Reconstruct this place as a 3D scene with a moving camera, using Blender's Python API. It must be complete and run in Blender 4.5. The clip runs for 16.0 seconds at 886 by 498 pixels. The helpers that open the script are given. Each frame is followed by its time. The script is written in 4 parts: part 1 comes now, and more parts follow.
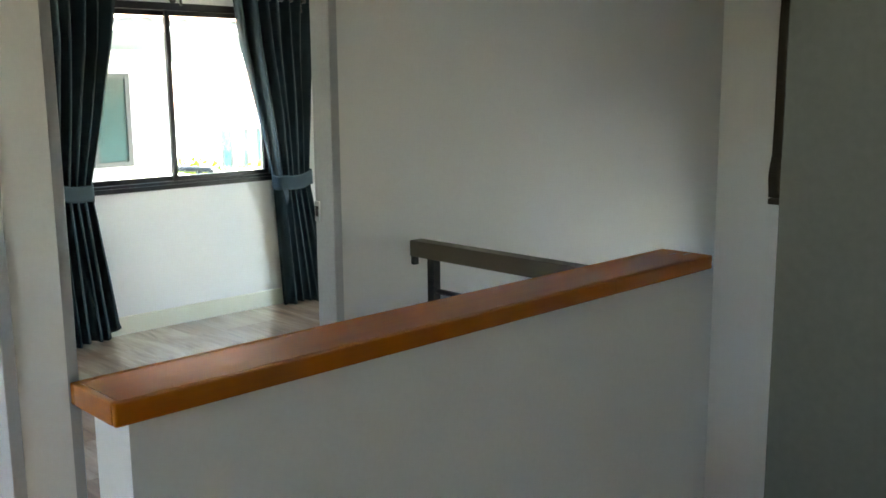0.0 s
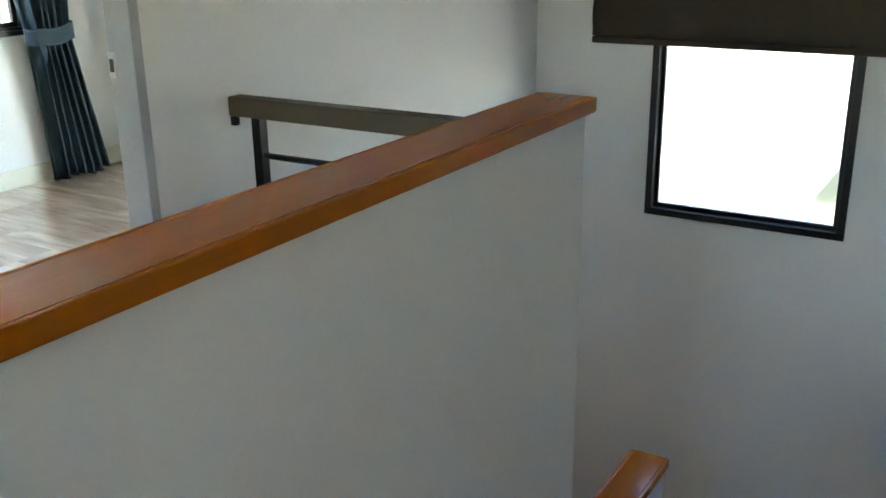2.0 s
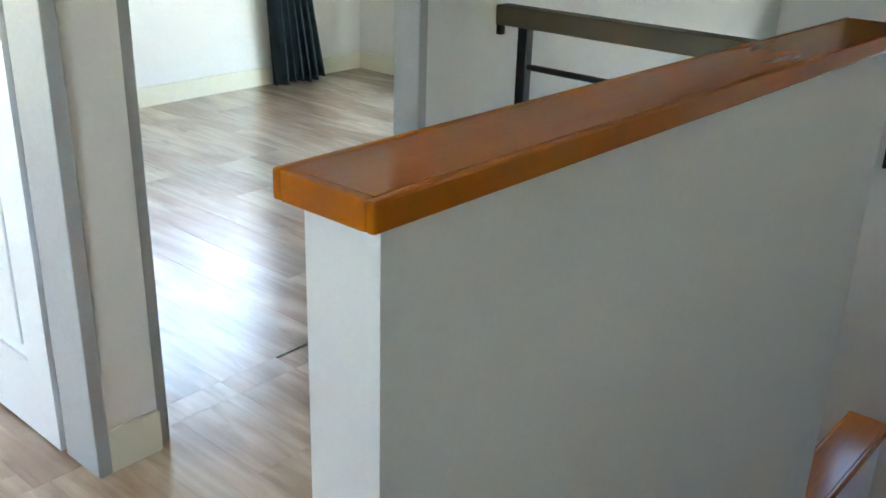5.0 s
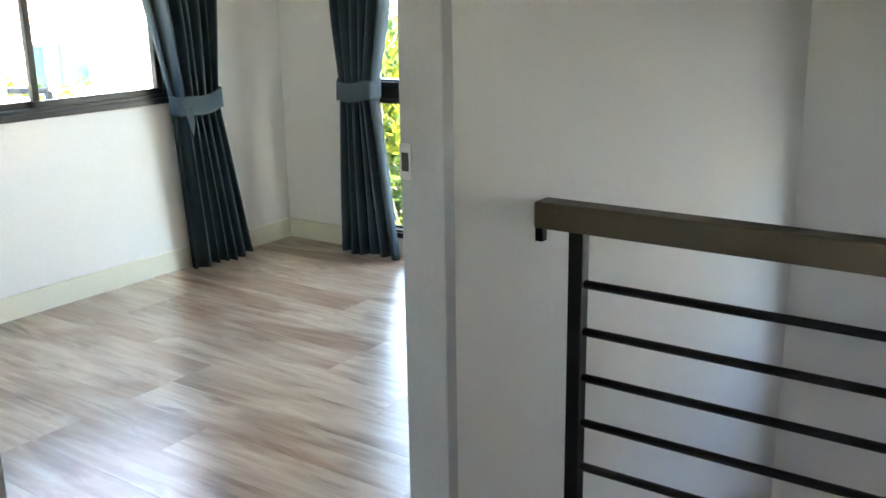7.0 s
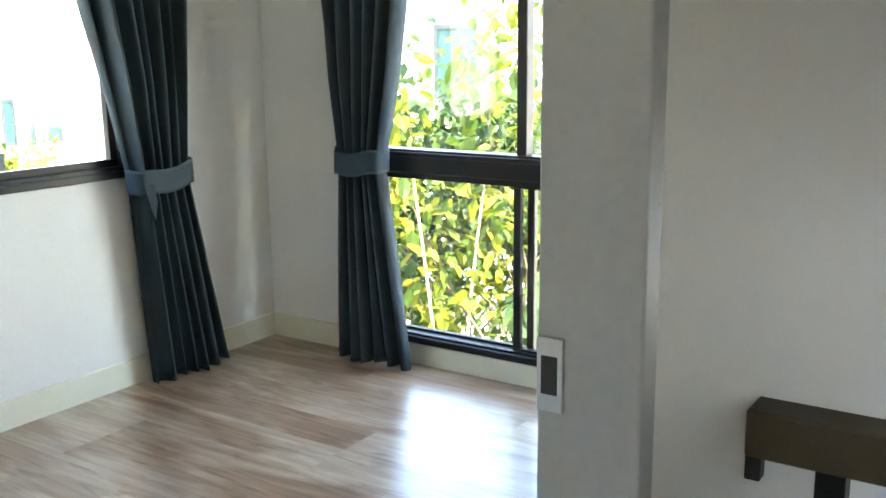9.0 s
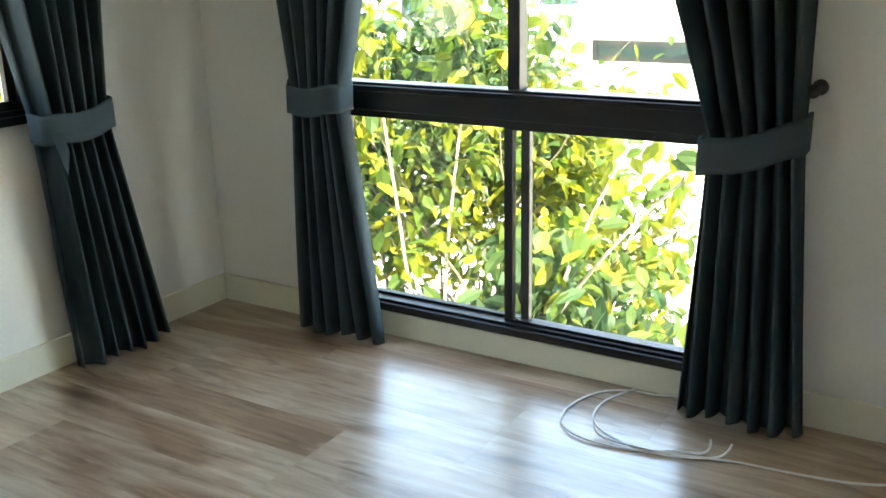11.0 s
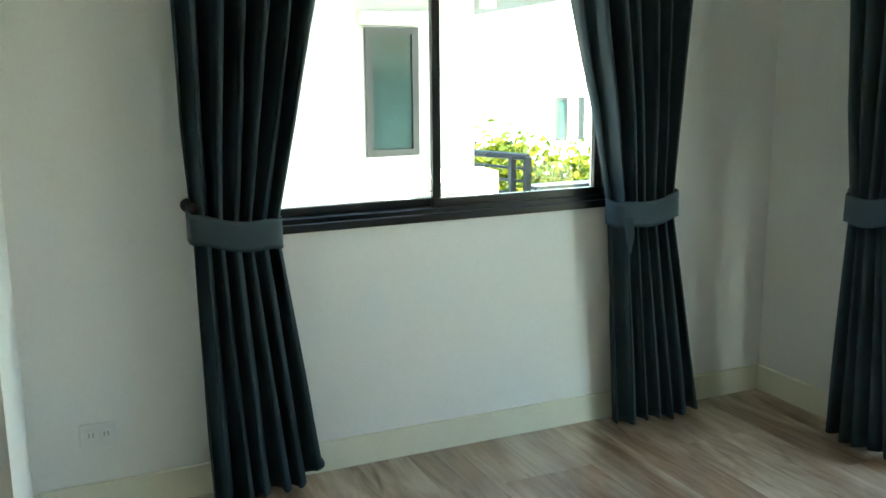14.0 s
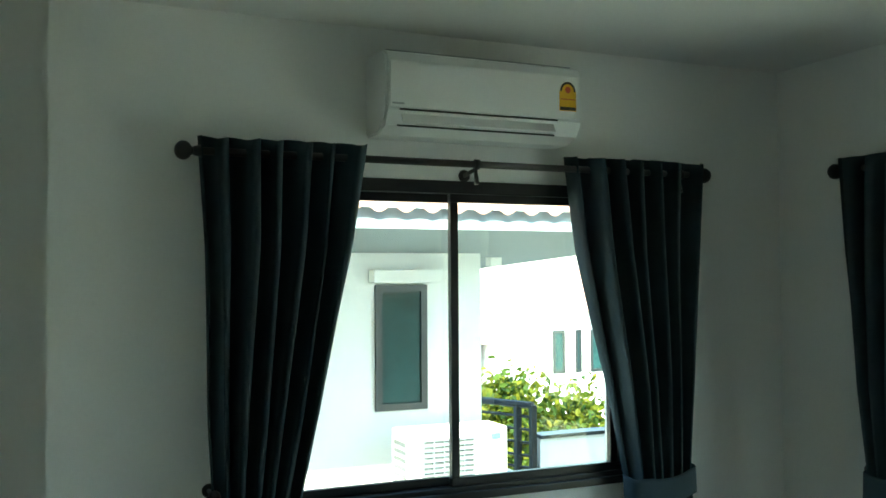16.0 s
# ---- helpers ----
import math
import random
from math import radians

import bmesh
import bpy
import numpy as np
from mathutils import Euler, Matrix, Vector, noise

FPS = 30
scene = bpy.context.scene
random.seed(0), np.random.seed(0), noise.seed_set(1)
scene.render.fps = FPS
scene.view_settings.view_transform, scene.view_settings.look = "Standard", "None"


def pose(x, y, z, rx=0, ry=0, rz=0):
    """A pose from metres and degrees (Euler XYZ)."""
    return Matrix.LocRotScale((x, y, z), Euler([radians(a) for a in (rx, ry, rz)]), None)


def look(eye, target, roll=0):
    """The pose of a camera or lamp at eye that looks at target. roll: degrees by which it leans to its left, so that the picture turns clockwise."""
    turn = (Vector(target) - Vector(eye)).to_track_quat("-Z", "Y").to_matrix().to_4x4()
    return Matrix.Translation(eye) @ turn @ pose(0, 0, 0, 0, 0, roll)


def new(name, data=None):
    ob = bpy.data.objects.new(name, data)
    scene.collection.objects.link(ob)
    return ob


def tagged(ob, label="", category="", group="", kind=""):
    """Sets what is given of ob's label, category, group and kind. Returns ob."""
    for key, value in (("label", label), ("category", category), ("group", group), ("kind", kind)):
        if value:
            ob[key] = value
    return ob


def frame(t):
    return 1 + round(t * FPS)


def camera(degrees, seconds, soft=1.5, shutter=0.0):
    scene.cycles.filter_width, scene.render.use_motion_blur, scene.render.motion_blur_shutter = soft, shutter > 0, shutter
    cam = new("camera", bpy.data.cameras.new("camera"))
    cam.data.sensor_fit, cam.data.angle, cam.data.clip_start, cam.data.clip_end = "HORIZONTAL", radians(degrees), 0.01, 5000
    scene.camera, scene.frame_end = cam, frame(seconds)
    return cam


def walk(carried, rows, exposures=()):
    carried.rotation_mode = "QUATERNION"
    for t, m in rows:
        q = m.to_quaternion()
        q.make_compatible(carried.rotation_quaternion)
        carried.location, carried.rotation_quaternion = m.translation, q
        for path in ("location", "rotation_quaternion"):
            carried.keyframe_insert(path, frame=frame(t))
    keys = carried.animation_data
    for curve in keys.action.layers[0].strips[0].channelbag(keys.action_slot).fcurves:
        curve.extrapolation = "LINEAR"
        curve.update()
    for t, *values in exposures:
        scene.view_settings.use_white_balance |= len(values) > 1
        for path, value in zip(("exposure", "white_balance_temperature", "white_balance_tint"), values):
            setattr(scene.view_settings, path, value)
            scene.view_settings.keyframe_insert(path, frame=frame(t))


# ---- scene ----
cam = camera(50.1, 16.0, soft=1.6)
PATH = [
    (0, (-0.608, -1.347, 1.496), (0.767, 0.063, 1.154), -0.5),
    (0.5, (-0.557, -1.197, 1.484), (0.785, 0.234, 1.097), -0.5),
    (1, (-0.472, -1.046, 1.455), (0.916, 0.323, 1.011), -1.0),
    (1.5, (-0.418, -0.965, 1.426), (1.09, 0.242, 0.904), -1.4),
    (2, (-0.451, -0.902, 1.422), (1.163, 0.089, 0.779), -0.8),
    (2.5, (-0.515, -0.873, 1.398), (1.117, 0.011, 0.651), -0.3),
    (3, (-0.607, -0.872, 1.387), (0.992, -0.008, 0.552), 0.5),
    (3.5, (-0.615, -0.854, 1.35), (0.926, 0.065, 0.468), 0.8),
    (4, (-0.632, -0.784, 1.332), (0.846, 0.243, 0.461), 0.7),
    (4.5, (-0.63, -0.685, 1.325), (0.788, 0.452, 0.489), 1.2),
    (5, (-0.643, -0.653, 1.343), (0.755, 0.559, 0.582), 1.8),
    (7.5, (0.136, 0.413, 1.382), (1.741, 1.507, 0.906), -1.5),
    (8, (0.332, 0.581, 1.384), (1.943, 1.682, 0.945), -1.8),
    (8.2, (0.403, 0.642, 1.38), (2.016, 1.748, 0.959), -1.2),
    (10.5, (0.998, 1.236, 1.34), (2.644, 2.27, 0.869), -0.4),
    (11, (1.139, 1.273, 1.347), (2.762, 2.288, 0.766), -1.2),
    (11.5, (1.14, 1.346, 1.309), (2.772, 2.303, 0.661), -1.0),
    (12, (1.163, 1.384, 1.294), (2.711, 2.465, 0.632), -1.5),
    (12.5, (1.205, 1.259, 1.316), (2.5, 2.649, 0.688), -2.7),
    (13, (1.119, 1.167, 1.352), (2.156, 2.770, 0.757), -2.5),
    (13.5, (1.054, 1.101, 1.379), (1.914, 2.826, 0.845), -1.4),
    (14, (1.002, 1.029, 1.452), (1.803, 2.816, 1.046), -0.5),
    (14.5, (1.007, 1.020, 1.526), (1.807, 2.830, 1.238), -0.6),
    (15, (0.947, 1.007, 1.587), (1.766, 2.824, 1.42), -0.5),
    (15.5, (0.924, 1.028, 1.619), (1.756, 2.847, 1.583), -0.6),
    (16, (0.902, 1.009, 1.647), (1.732, 2.828, 1.712), -0.4),
]
walk(cam, [(t, look(eye, target, roll)) for t, eye, target, roll in PATH],
     [(0, 4.75, 7500, 6), (0.5, 4.95, 7100, 4), (2, 5.2, 7400, 6), (3.5, 5.35, 7600, 4), (5, 5.3, 7400, 4), (7.5, 5.05, 7500, 11),
      (8.2, 5.0, 7500, 11), (10.4, 4.35, 7400, 8), (11, 4.3, 8100, 6), (12, 4.15, 8500, 4), (13, 4.15, 8200, 1), (13.5, 4.15, 7900, -4),
      (14.2, 3.95, 7300, -6), (15, 3.45, 6900, -10), (16, 3.1, 6600, -15)])

# ---- world and sun ----
world = bpy.data.worlds.new("sky")
scene.world = world
world.use_nodes = True
wn = world.node_tree.nodes
sky = wn.new("ShaderNodeTexSky")
sky.sky_type = "NISHITA"
sky.sun_disc = False
sky.sun_elevation = radians(52)
sky.sun_rotation = radians(205)
wn["Background"].inputs["Strength"].default_value = 0.15
world.node_tree.links.new(sky.outputs[0], wn["Background"].inputs["Color"])
sun = new("sun", bpy.data.lights.new("sun", "SUN"))
sun.data.energy = 4.0
sun.data.angle = radians(0.6)
sun.data.color = (1.0, 0.95, 0.86)
sun.matrix_world = look((-3.4, -7.2, 10.2), (0, 0, 0))


# ---- materials ----
def shader(name, rough=0.6, metal=0.0, spec=0.5):
    m = bpy.data.materials.new(name)
    m.use_nodes = True
    b = m.node_tree.nodes["Principled BSDF"]
    b.inputs["Roughness"].default_value = rough
    b.inputs["Metallic"].default_value = metal
    b.inputs["Specular IOR Level"].default_value = spec
    return m, m.node_tree.nodes, m.node_tree.links, b


def mottled(name, dark, light, rough=0.6, scale=3.0, fine=60.0, bump=0.1, metal=0.0, spec=0.5, stretch=(1, 1, 1), rough_var=0.1, per_object=0.0):
    """Two scales of noise between two colours, with fine relief."""
    m, n, l, b = shader(name, rough, metal, spec)
    tc = n.new("ShaderNodeTexCoord")
    mp = n.new("ShaderNodeMapping")
    mp.inputs["Scale"].default_value = stretch
    l.new(tc.outputs["Object"], mp.inputs["Vector"])
    big = n.new("ShaderNodeTexNoise")
    big.inputs["Scale"].default_value = scale
    big.inputs["Detail"].default_value = 5
    small = n.new("ShaderNodeTexNoise")
    small.inputs["Scale"].default_value = fine
    small.inputs["Detail"].default_value = 4
    for t in (big, small):
        l.new(mp.outputs[0], t.inputs["Vector"])
    mix = n.new("ShaderNodeMix")
    mix.inputs[0].default_value = 0.4
    mix.data_type = "FLOAT"
    l.new(big.outputs[0], mix.inputs[2])
    l.new(small.outputs[0], mix.inputs[3])
    ramp = n.new("ShaderNodeValToRGB")
    ramp.color_ramp.elements[0].position = 0.3
    ramp.color_ramp.elements[1].position = 0.7
    ramp.color_ramp.elements[0].color = (*dark, 1)
    ramp.color_ramp.elements[1].color = (*light, 1)
    if per_object:
        info = n.new("ShaderNodeObjectInfo")
        add = n.new("ShaderNodeMath")
        add.operation = "MULTIPLY_ADD"
        add.inputs[1].default_value = per_object
        l.new(info.outputs["Random"], add.inputs[0])
        l.new(mix.outputs[0], add.inputs[2])
        off = n.new("ShaderNodeMath")
        off.operation = "SUBTRACT"
        off.inputs[1].default_value = per_object / 2
        l.new(add.outputs[0], off.inputs[0])
        l.new(off.outputs[0], ramp.inputs[0])
        shift = n.new("ShaderNodeVectorMath")
        shift.operation = "MULTIPLY_ADD"
        shift.inputs[1].default_value = (9, 7, 5)
        l.new(info.outputs["Random"], shift.inputs[0])
        l.new(tc.outputs["Object"], shift.inputs[2])
        l.new(shift.outputs[0], mp.inputs["Vector"])
    else:
        l.new(mix.outputs[0], ramp.inputs[0])
    l.new(ramp.outputs[0], b.inputs["Base Color"])
    rr = n.new("ShaderNodeMapRange")
    rr.inputs["To Min"].default_value = max(0.02, rough - rough_var)
    rr.inputs["To Max"].default_value = min(1, rough + rough_var)
    l.new(big.outputs[0], rr.inputs["Value"])
    l.new(rr.outputs[0], b.inputs["Roughness"])
    if bump:
        bp = n.new("ShaderNodeBump")
        bp.inputs["Strength"].default_value = bump
        bp.inputs["Distance"].default_value = 0.002
        l.new(small.outputs[0], bp.inputs["Height"])
        l.new(bp.outputs[0], b.inputs["Normal"])
    return m


def glass_material(name, tint=(1, 1, 1), gloss=0.06):
    m = bpy.data.materials.new(name)
    m.use_nodes = True
    n, l = m.node_tree.nodes, m.node_tree.links
    n.remove(n["Principled BSDF"])
    clear = n.new("ShaderNodeBsdfTransparent")
    clear.inputs[0].default_value = (*tint, 1)
    shine = n.new("ShaderNodeBsdfGlossy")
    shine.inputs["Roughness"].default_value = 0.02
    mix = n.new("ShaderNodeMixShader")
    mix.inputs[0].default_value = gloss
    l.new(clear.outputs[0], mix.inputs[1])
    l.new(shine.outputs[0], mix.inputs[2])
    l.new(mix.outputs[0], n["Material Output"].inputs["Surface"])
    return m


def laminate():
    """Rustic oak laminate: pale streaky grain with brown patches, under a clear wear layer."""
    m, n, l, b = shader("laminate", 0.3, spec=0.5)
    tc, info = n.new("ShaderNodeTexCoord"), n.new("ShaderNodeObjectInfo")
    shift = n.new("ShaderNodeVectorMath")
    shift.operation = "MULTIPLY_ADD"
    shift.inputs[1].default_value = (9, 7, 5)
    l.new(info.outputs["Random"], shift.inputs[0])
    l.new(tc.outputs["Object"], shift.inputs[2])

    def grain(stretch, scale, detail, lo, hi):
        mp, t, r = n.new("ShaderNodeMapping"), n.new("ShaderNodeTexNoise"), n.new("ShaderNodeMapRange")
        mp.inputs["Scale"].default_value = stretch
        t.inputs["Scale"].default_value, t.inputs["Detail"].default_value, t.inputs["Distortion"].default_value = scale, detail, 0.6
        r.inputs["From Min"].default_value, r.inputs["From Max"].default_value = lo, hi
        l.new(shift.outputs[0], mp.inputs["Vector"])
        l.new(mp.outputs[0], t.inputs["Vector"])
        l.new(t.outputs[0], r.inputs["Value"])
        return r.outputs[0]

    def blend(factor, a, c):
        x = n.new("ShaderNodeMix")
        x.data_type = "RGBA"
        l.new(factor, x.inputs[0])
        for sock, v in ((x.inputs[6], a), (x.inputs[7], c)):
            if isinstance(v, tuple):
                sock.default_value = (*v, 1)
            else:
                l.new(v, sock)
        return x.outputs[2]

    fine = grain((7, 0.6, 7), 5, 6, 0.3, 0.72)
    patch = grain((2.8, 0.8, 2.8), 2.0, 5, 0.41, 0.61)
    knots = grain((6, 1.3, 6), 2.6, 5, 0.58, 0.76)
    pale = blend(fine, (0.37, 0.255, 0.17), (0.58, 0.45, 0.33))
    brown = blend(fine, (0.18, 0.098, 0.055), (0.38, 0.235, 0.145))
    wood = blend(patch, pale, brown)
    l.new(blend(knots, wood, (0.13, 0.07, 0.04)), b.inputs["Base Color"])
    bp = n.new("ShaderNodeBump")
    bp.inputs["Strength"].default_value, bp.inputs["Distance"].default_value = 0.05, 0.001
    l.new(fine, bp.inputs["Height"])
    l.new(bp.outputs[0], b.inputs["Normal"])
    b.inputs["Coat Weight"].default_value = 1.0
    b.inputs["Coat Roughness"].default_value = 0.27
    return m


WALL = mottled("wall_paint", (0.78, 0.775, 0.745), (0.83, 0.825, 0.795), 0.62, 1.4, 90, 0.12, spec=0.3)
CEIL = mottled("ceiling_paint", (0.74, 0.74, 0.71), (0.79, 0.79, 0.76), 0.8, 1.2, 70, 0.06, spec=0.2)
BASE = mottled("baseboard_paint", (0.72, 0.70, 0.56), (0.78, 0.76, 0.62), 0.45, 4, 80, 0.05)
FRAME_GREY = mottled("door_frame_paint", (0.36, 0.37, 0.37), (0.43, 0.44, 0.44), 0.45, 5, 90, 0.06)
# shade on the stair wall's end, put into a dark colour
WALL_END_DARK = mottled("wall_end_shade", (0.06, 0.065, 0.055), (0.085, 0.09, 0.078), 0.5, 5, 90, 0.06)
DOOR_WHITE = mottled("door_paint", (0.74, 0.77, 0.79), (0.8, 0.82, 0.84), 0.4, 4, 120, 0.05)
CAP = mottled("varnished_wood", (0.36, 0.085, 0.002), (0.5, 0.14, 0.003), 0.16, 0.9, 10, 0.02, spec=0.26, stretch=(0.5, 7, 7), rough_var=0.04)
TREAD = mottled("tread_wood", (0.17, 0.036, 0.006), (0.26, 0.062, 0.01), 0.3, 2.2, 22, 0.05, stretch=(9, 1, 9), rough_var=0.06)
PLANK = laminate()
JOINT = mottled("joint_brown", (0.12, 0.09, 0.07), (0.17, 0.13, 0.1), 0.8)
ALU = mottled("black_aluminium", (0.006, 0.006, 0.007), (0.011, 0.011, 0.012), 0.34, 6, 200, 0.03, spec=0.35)
RAILMAT = mottled("rail_bronze_paint", (0.052, 0.038, 0.018), (0.08, 0.06, 0.03), 0.42, 5, 140, 0.08)
BARMAT = mottled("rail_black_paint", (0.005, 0.0045, 0.004), (0.01, 0.009, 0.008), 0.45, 6, 150, 0.06, spec=0.2)
CURTAIN = mottled("curtain_cloth", (0.024, 0.037, 0.044), (0.04, 0.06, 0.07), 0.8, 5, 260, 0.5, spec=0.2)
TIE = mottled("tie_cloth", (0.034, 0.05, 0.058), (0.05, 0.07, 0.08), 0.8, 6, 260, 0.5, spec=0.2)
BLIND = mottled("blind_cloth", (0.05, 0.04, 0.028), (0.075, 0.062, 0.045), 0.85, 5, 240, 0.5, spec=0.2)
GLASS = glass_material("window_glass", (0.97, 0.99, 0.98))
# tint added to hold back daylight on the stairwell wall
DIM_GLASS = glass_material("dimming_window_glass", (0.66, 0.69, 0.73))
WHITE_PL = mottled("white_plastic", (0.76, 0.76, 0.74), (0.8, 0.8, 0.78), 0.35, 4, 100, 0.02)
STEEL = mottled("steel", (0.5, 0.5, 0.5), (0.62, 0.62, 0.62), 0.3, 6, 120, 0.03, metal=1.0)
DARK = mottled("dark_metal", (0.02, 0.018, 0.016), (0.035, 0.03, 0.027), 0.4, 6, 120, 0.05)


# ---- mesh helpers ----
def box(bm, x0, x1, y0, y1, z0, z1, bevel=0.0):
    made = bmesh.ops.create_cube(bm, size=1.0)
    vs = made["verts"]
    for v in vs:
        v.co = Vector((x0 if v.co.x < 0 else x1, y0 if v.co.y < 0 else y1, z0 if v.co.z < 0 else z1))
    if bevel:
        es = list({e for v in vs for e in v.link_edges})
        bmesh.ops.bevel(bm, geom=es, offset=bevel, segments=2, affect="EDGES", profile=0.5)
    return bm


def boxes(*rows, bevel=0.0):
    bm = bmesh.new()
    for r in rows:
        box(bm, *r, bevel=bevel)
    return bm


def tube(bm, a, b, r0, r1=None, n=12, caps=True):
    r1 = r0 if r1 is None else r1
    a, b = Vector(a), Vector(b)
    m = Matrix.Translation((a + b) / 2) @ (b - a).to_track_quat("Z", "Y").to_matrix().to_4x4()
    bmesh.ops.create_cone(bm, cap_ends=caps, segments=n, radius1=r0, radius2=r1, depth=(b - a).length, matrix=m)
    return bm


def ball(bm, c, r, n=12, squash=(1, 1, 1)):
    m = Matrix.Translation(c) @ Matrix.Diagonal((*squash, 1))
    bmesh.ops.create_uvsphere(bm, u_segments=n, v_segments=max(6, n // 2), radius=r, matrix=m)
    return bm


def meshed(name, bm, material, smooth=False):
    me = bpy.data.meshes.new(name)
    bm.normal_update()
    bm.to_mesh(me)
    bm.free()
    me.materials.append(material)
    if smooth:
        for p in me.polygons:
            p.use_smooth = True
    return me


def part(name, bm, material, parent, label="", smooth=False):
    ob = new(name, meshed(name, bm, material, smooth))
    ob.parent = parent
    return tagged(ob, label) if label else ob


def thing(name, at, label, category, group="", kind=""):
    ob = new(name)
    ob.empty_display_size = 0.1
    ob.matrix_world = at if isinstance(at, Matrix) else Matrix.Translation(at)
    return tagged(ob, label, category, group, kind)


def structure(name, bm, material, label, category, smooth=False):
    return tagged(new(name, meshed(name, bm, material, smooth)), label, category, kind="structure")


# ---- plan: metres, z = 0 on the upper floor ----
XB = 3.875            # outer wall with the stair window and the tall bedroom window
YC = 4.075            # outer wall with the bedroom window and the air conditioner
YA, YA2 = 1.19, 1.28  # wall between stairwell and bedroom
YF = -0.875            # stair side wall
XE = 0.95             # bedroom's closet wall
CZ = 2.52             # ceiling
LAND = -1.81          # stair landing
LOW = -3.2            # lower floor

# window openings: y or x range, z range
W1 = (1.64, 3.08, 0.868, 2.0)
W2 = (1.93, 3.47, 0.1, 2.0)
W3 = (-0.332, 0.588, 0.08, 1.95)

# the gaps between x = -2.0 and -0.7 are unseen, added to admit daylight
wall_c = structure("wall_north", boxes(
    (-0.7, W1[0], YC, YC + 0.15, LOW, CZ + 0.3), (-2.4, -2.0, YC, YC + 0.15, LOW, CZ + 0.3), (-2.0, -0.7, YC, YC + 0.15, 1.9, CZ + 0.3), (-2.0, -0.7, YC, YC + 0.15, -0.7, 0.7), (W1[1], XB + 0.15, YC, YC + 0.15, LOW, CZ + 0.3),
    (W1[0], W1[1], YC, YC + 0.15, LOW, W1[2]), (W1[0], W1[1], YC, YC + 0.15, W1[3], CZ + 0.3)),
    WALL, "white painted plaster wall with a sliding window", "wall")
wall_d = structure("wall_east", boxes(
    (XB, XB + 0.15, W2[1], YC, LOW, CZ + 0.3), (XB, XB + 0.15, W3[1], W2[0], LOW, CZ + 0.3),
    (XB, XB + 0.15, -3.2, W3[0], LOW, CZ + 0.3),
    (XB, XB + 0.15, W2[0], W2[1], LOW, W2[2]), (XB, XB + 0.15, W2[0], W2[1], W2[3], CZ + 0.3),
    (XB, XB + 0.15, W3[0], W3[1], LOW, W3[2]), (XB, XB + 0.15, W3[0], W3[1], W3[3], CZ + 0.3)),
    WALL, "white painted plaster wall with two windows", "wall")
DX0, DX1 = 0.40, 1.38   # bedroom door, frame outside to outside
wall_a = structure("wall_stairwell", boxes(
    (DX1, XB, YA, YA2, LOW, CZ), (DX0, DX1, YA, YA2, 2.1, CZ)), WALL, "white painted wall between stairwell and bedroom", "wall")
pier = structure("wall_pier", boxes((0.25, 0.385, 1.128, 2.6, 0, CZ)), WALL, "narrow white painted end of a partition wall", "wall")
wall_e = structure("wall_closet", boxes((0.40, XE, 2.5, YC, 0, CZ)), WALL, "white painted bedroom wall", "wall")
wall_f = structure("wall_south", boxes((0.38, XB, YF - 0.22, YF, LOW, CZ)), WALL, "white painted wall beside the stairs", "wall")
half = structure("half_wall", boxes((0.03, 1.74, 0.02, 0.145, LOW, 0.985)), WALL, "white painted half wall beside the stairs", "half wall")
low = structure("half_wall_lower", boxes((1.74, 2.885, 0.105, 0.235, LOW, -0.675)), WALL, "white painted low wall between the stair flights", "half wall")
floor_slab = structure("floor", boxes(
    (-2.4, 0.65, -3.2, 0.02, -0.15, -0.012), (-2.4, 1.70, 0.145, YA, -0.15, -0.012), (-2.4, 0.03, 0.02, 0.145, -0.15, -0.012),
    (-2.4, XB, YA + 0.03, YC, -0.15, -0.012), (DX0, DX1, YA, YA + 0.03, -0.15, -0.012)), JOINT, "wood-look laminate floor", "floor")
ceiling = structure("ceiling", boxes((-2.4, XB, -3.2, YC, CZ, CZ + 0.15)), CEIL, "white painted ceiling", "ceiling")
# both openings are unseen, added to light the stairwell and the side room
closing = structure("wall_west", boxes(
    (-2.55, -2.4, -3.2, -0.65, LOW, CZ + 0.3), (-2.55, -2.4, -0.05, 1.8, LOW, CZ + 0.3), (-2.55, -2.4, -0.65, -0.05, LOW, 1.25), (-2.55, -2.4, -0.65, -0.05, 2.0, CZ + 0.3),
    (-2.55, -2.4, 2.7, YC + 0.15, LOW, CZ + 0.3),
    (-2.55, -2.4, 1.8, 2.7, LOW, 1.0), (-2.55, -2.4, 1.8, 2.7, 1.9, CZ + 0.3)), WALL, "plain white wall with two unseen openings added for light", "wall")
# unseen opening added to light the half wall's face
closing2 = structure("wall_back", boxes(
    (-2.4, -2.1, -3.35, -3.2, LOW, CZ + 0.3), (-1.75, XB + 0.15, -3.35, -3.2, LOW, CZ + 0.3),
    (-2.1, -1.75, -3.35, -3.2, LOW, 1.4), (-2.1, -1.75, -3.35, -3.2, 1.8, CZ + 0.3)), WALL, "plain white unseen wall with one small opening added for light", "wall")
closing3 = structure("wall_side_room", boxes((-2.4, -0.60, 1.13, 1.25, 0, CZ), (-0.60, 0.245, 1.13, 1.25, 2.06, CZ)), WALL, "white painted wall beside an open door", "wall")
lower_floor = structure("floor_lower", boxes((-2.4, XB, -3.2, YC, LOW - 0.1, LOW)), TREAD, "lower storey floor", "floor")
# unseen slab; its wide overhangs keep direct sun out of the added openings
roof = structure("roof", boxes((-3.6, XB + 0.2, -5.0, YC + 0.45, CZ + 0.3, CZ + 0.42)), DARK, "unseen flat roof slab, overhanging to block the sun", "roof")


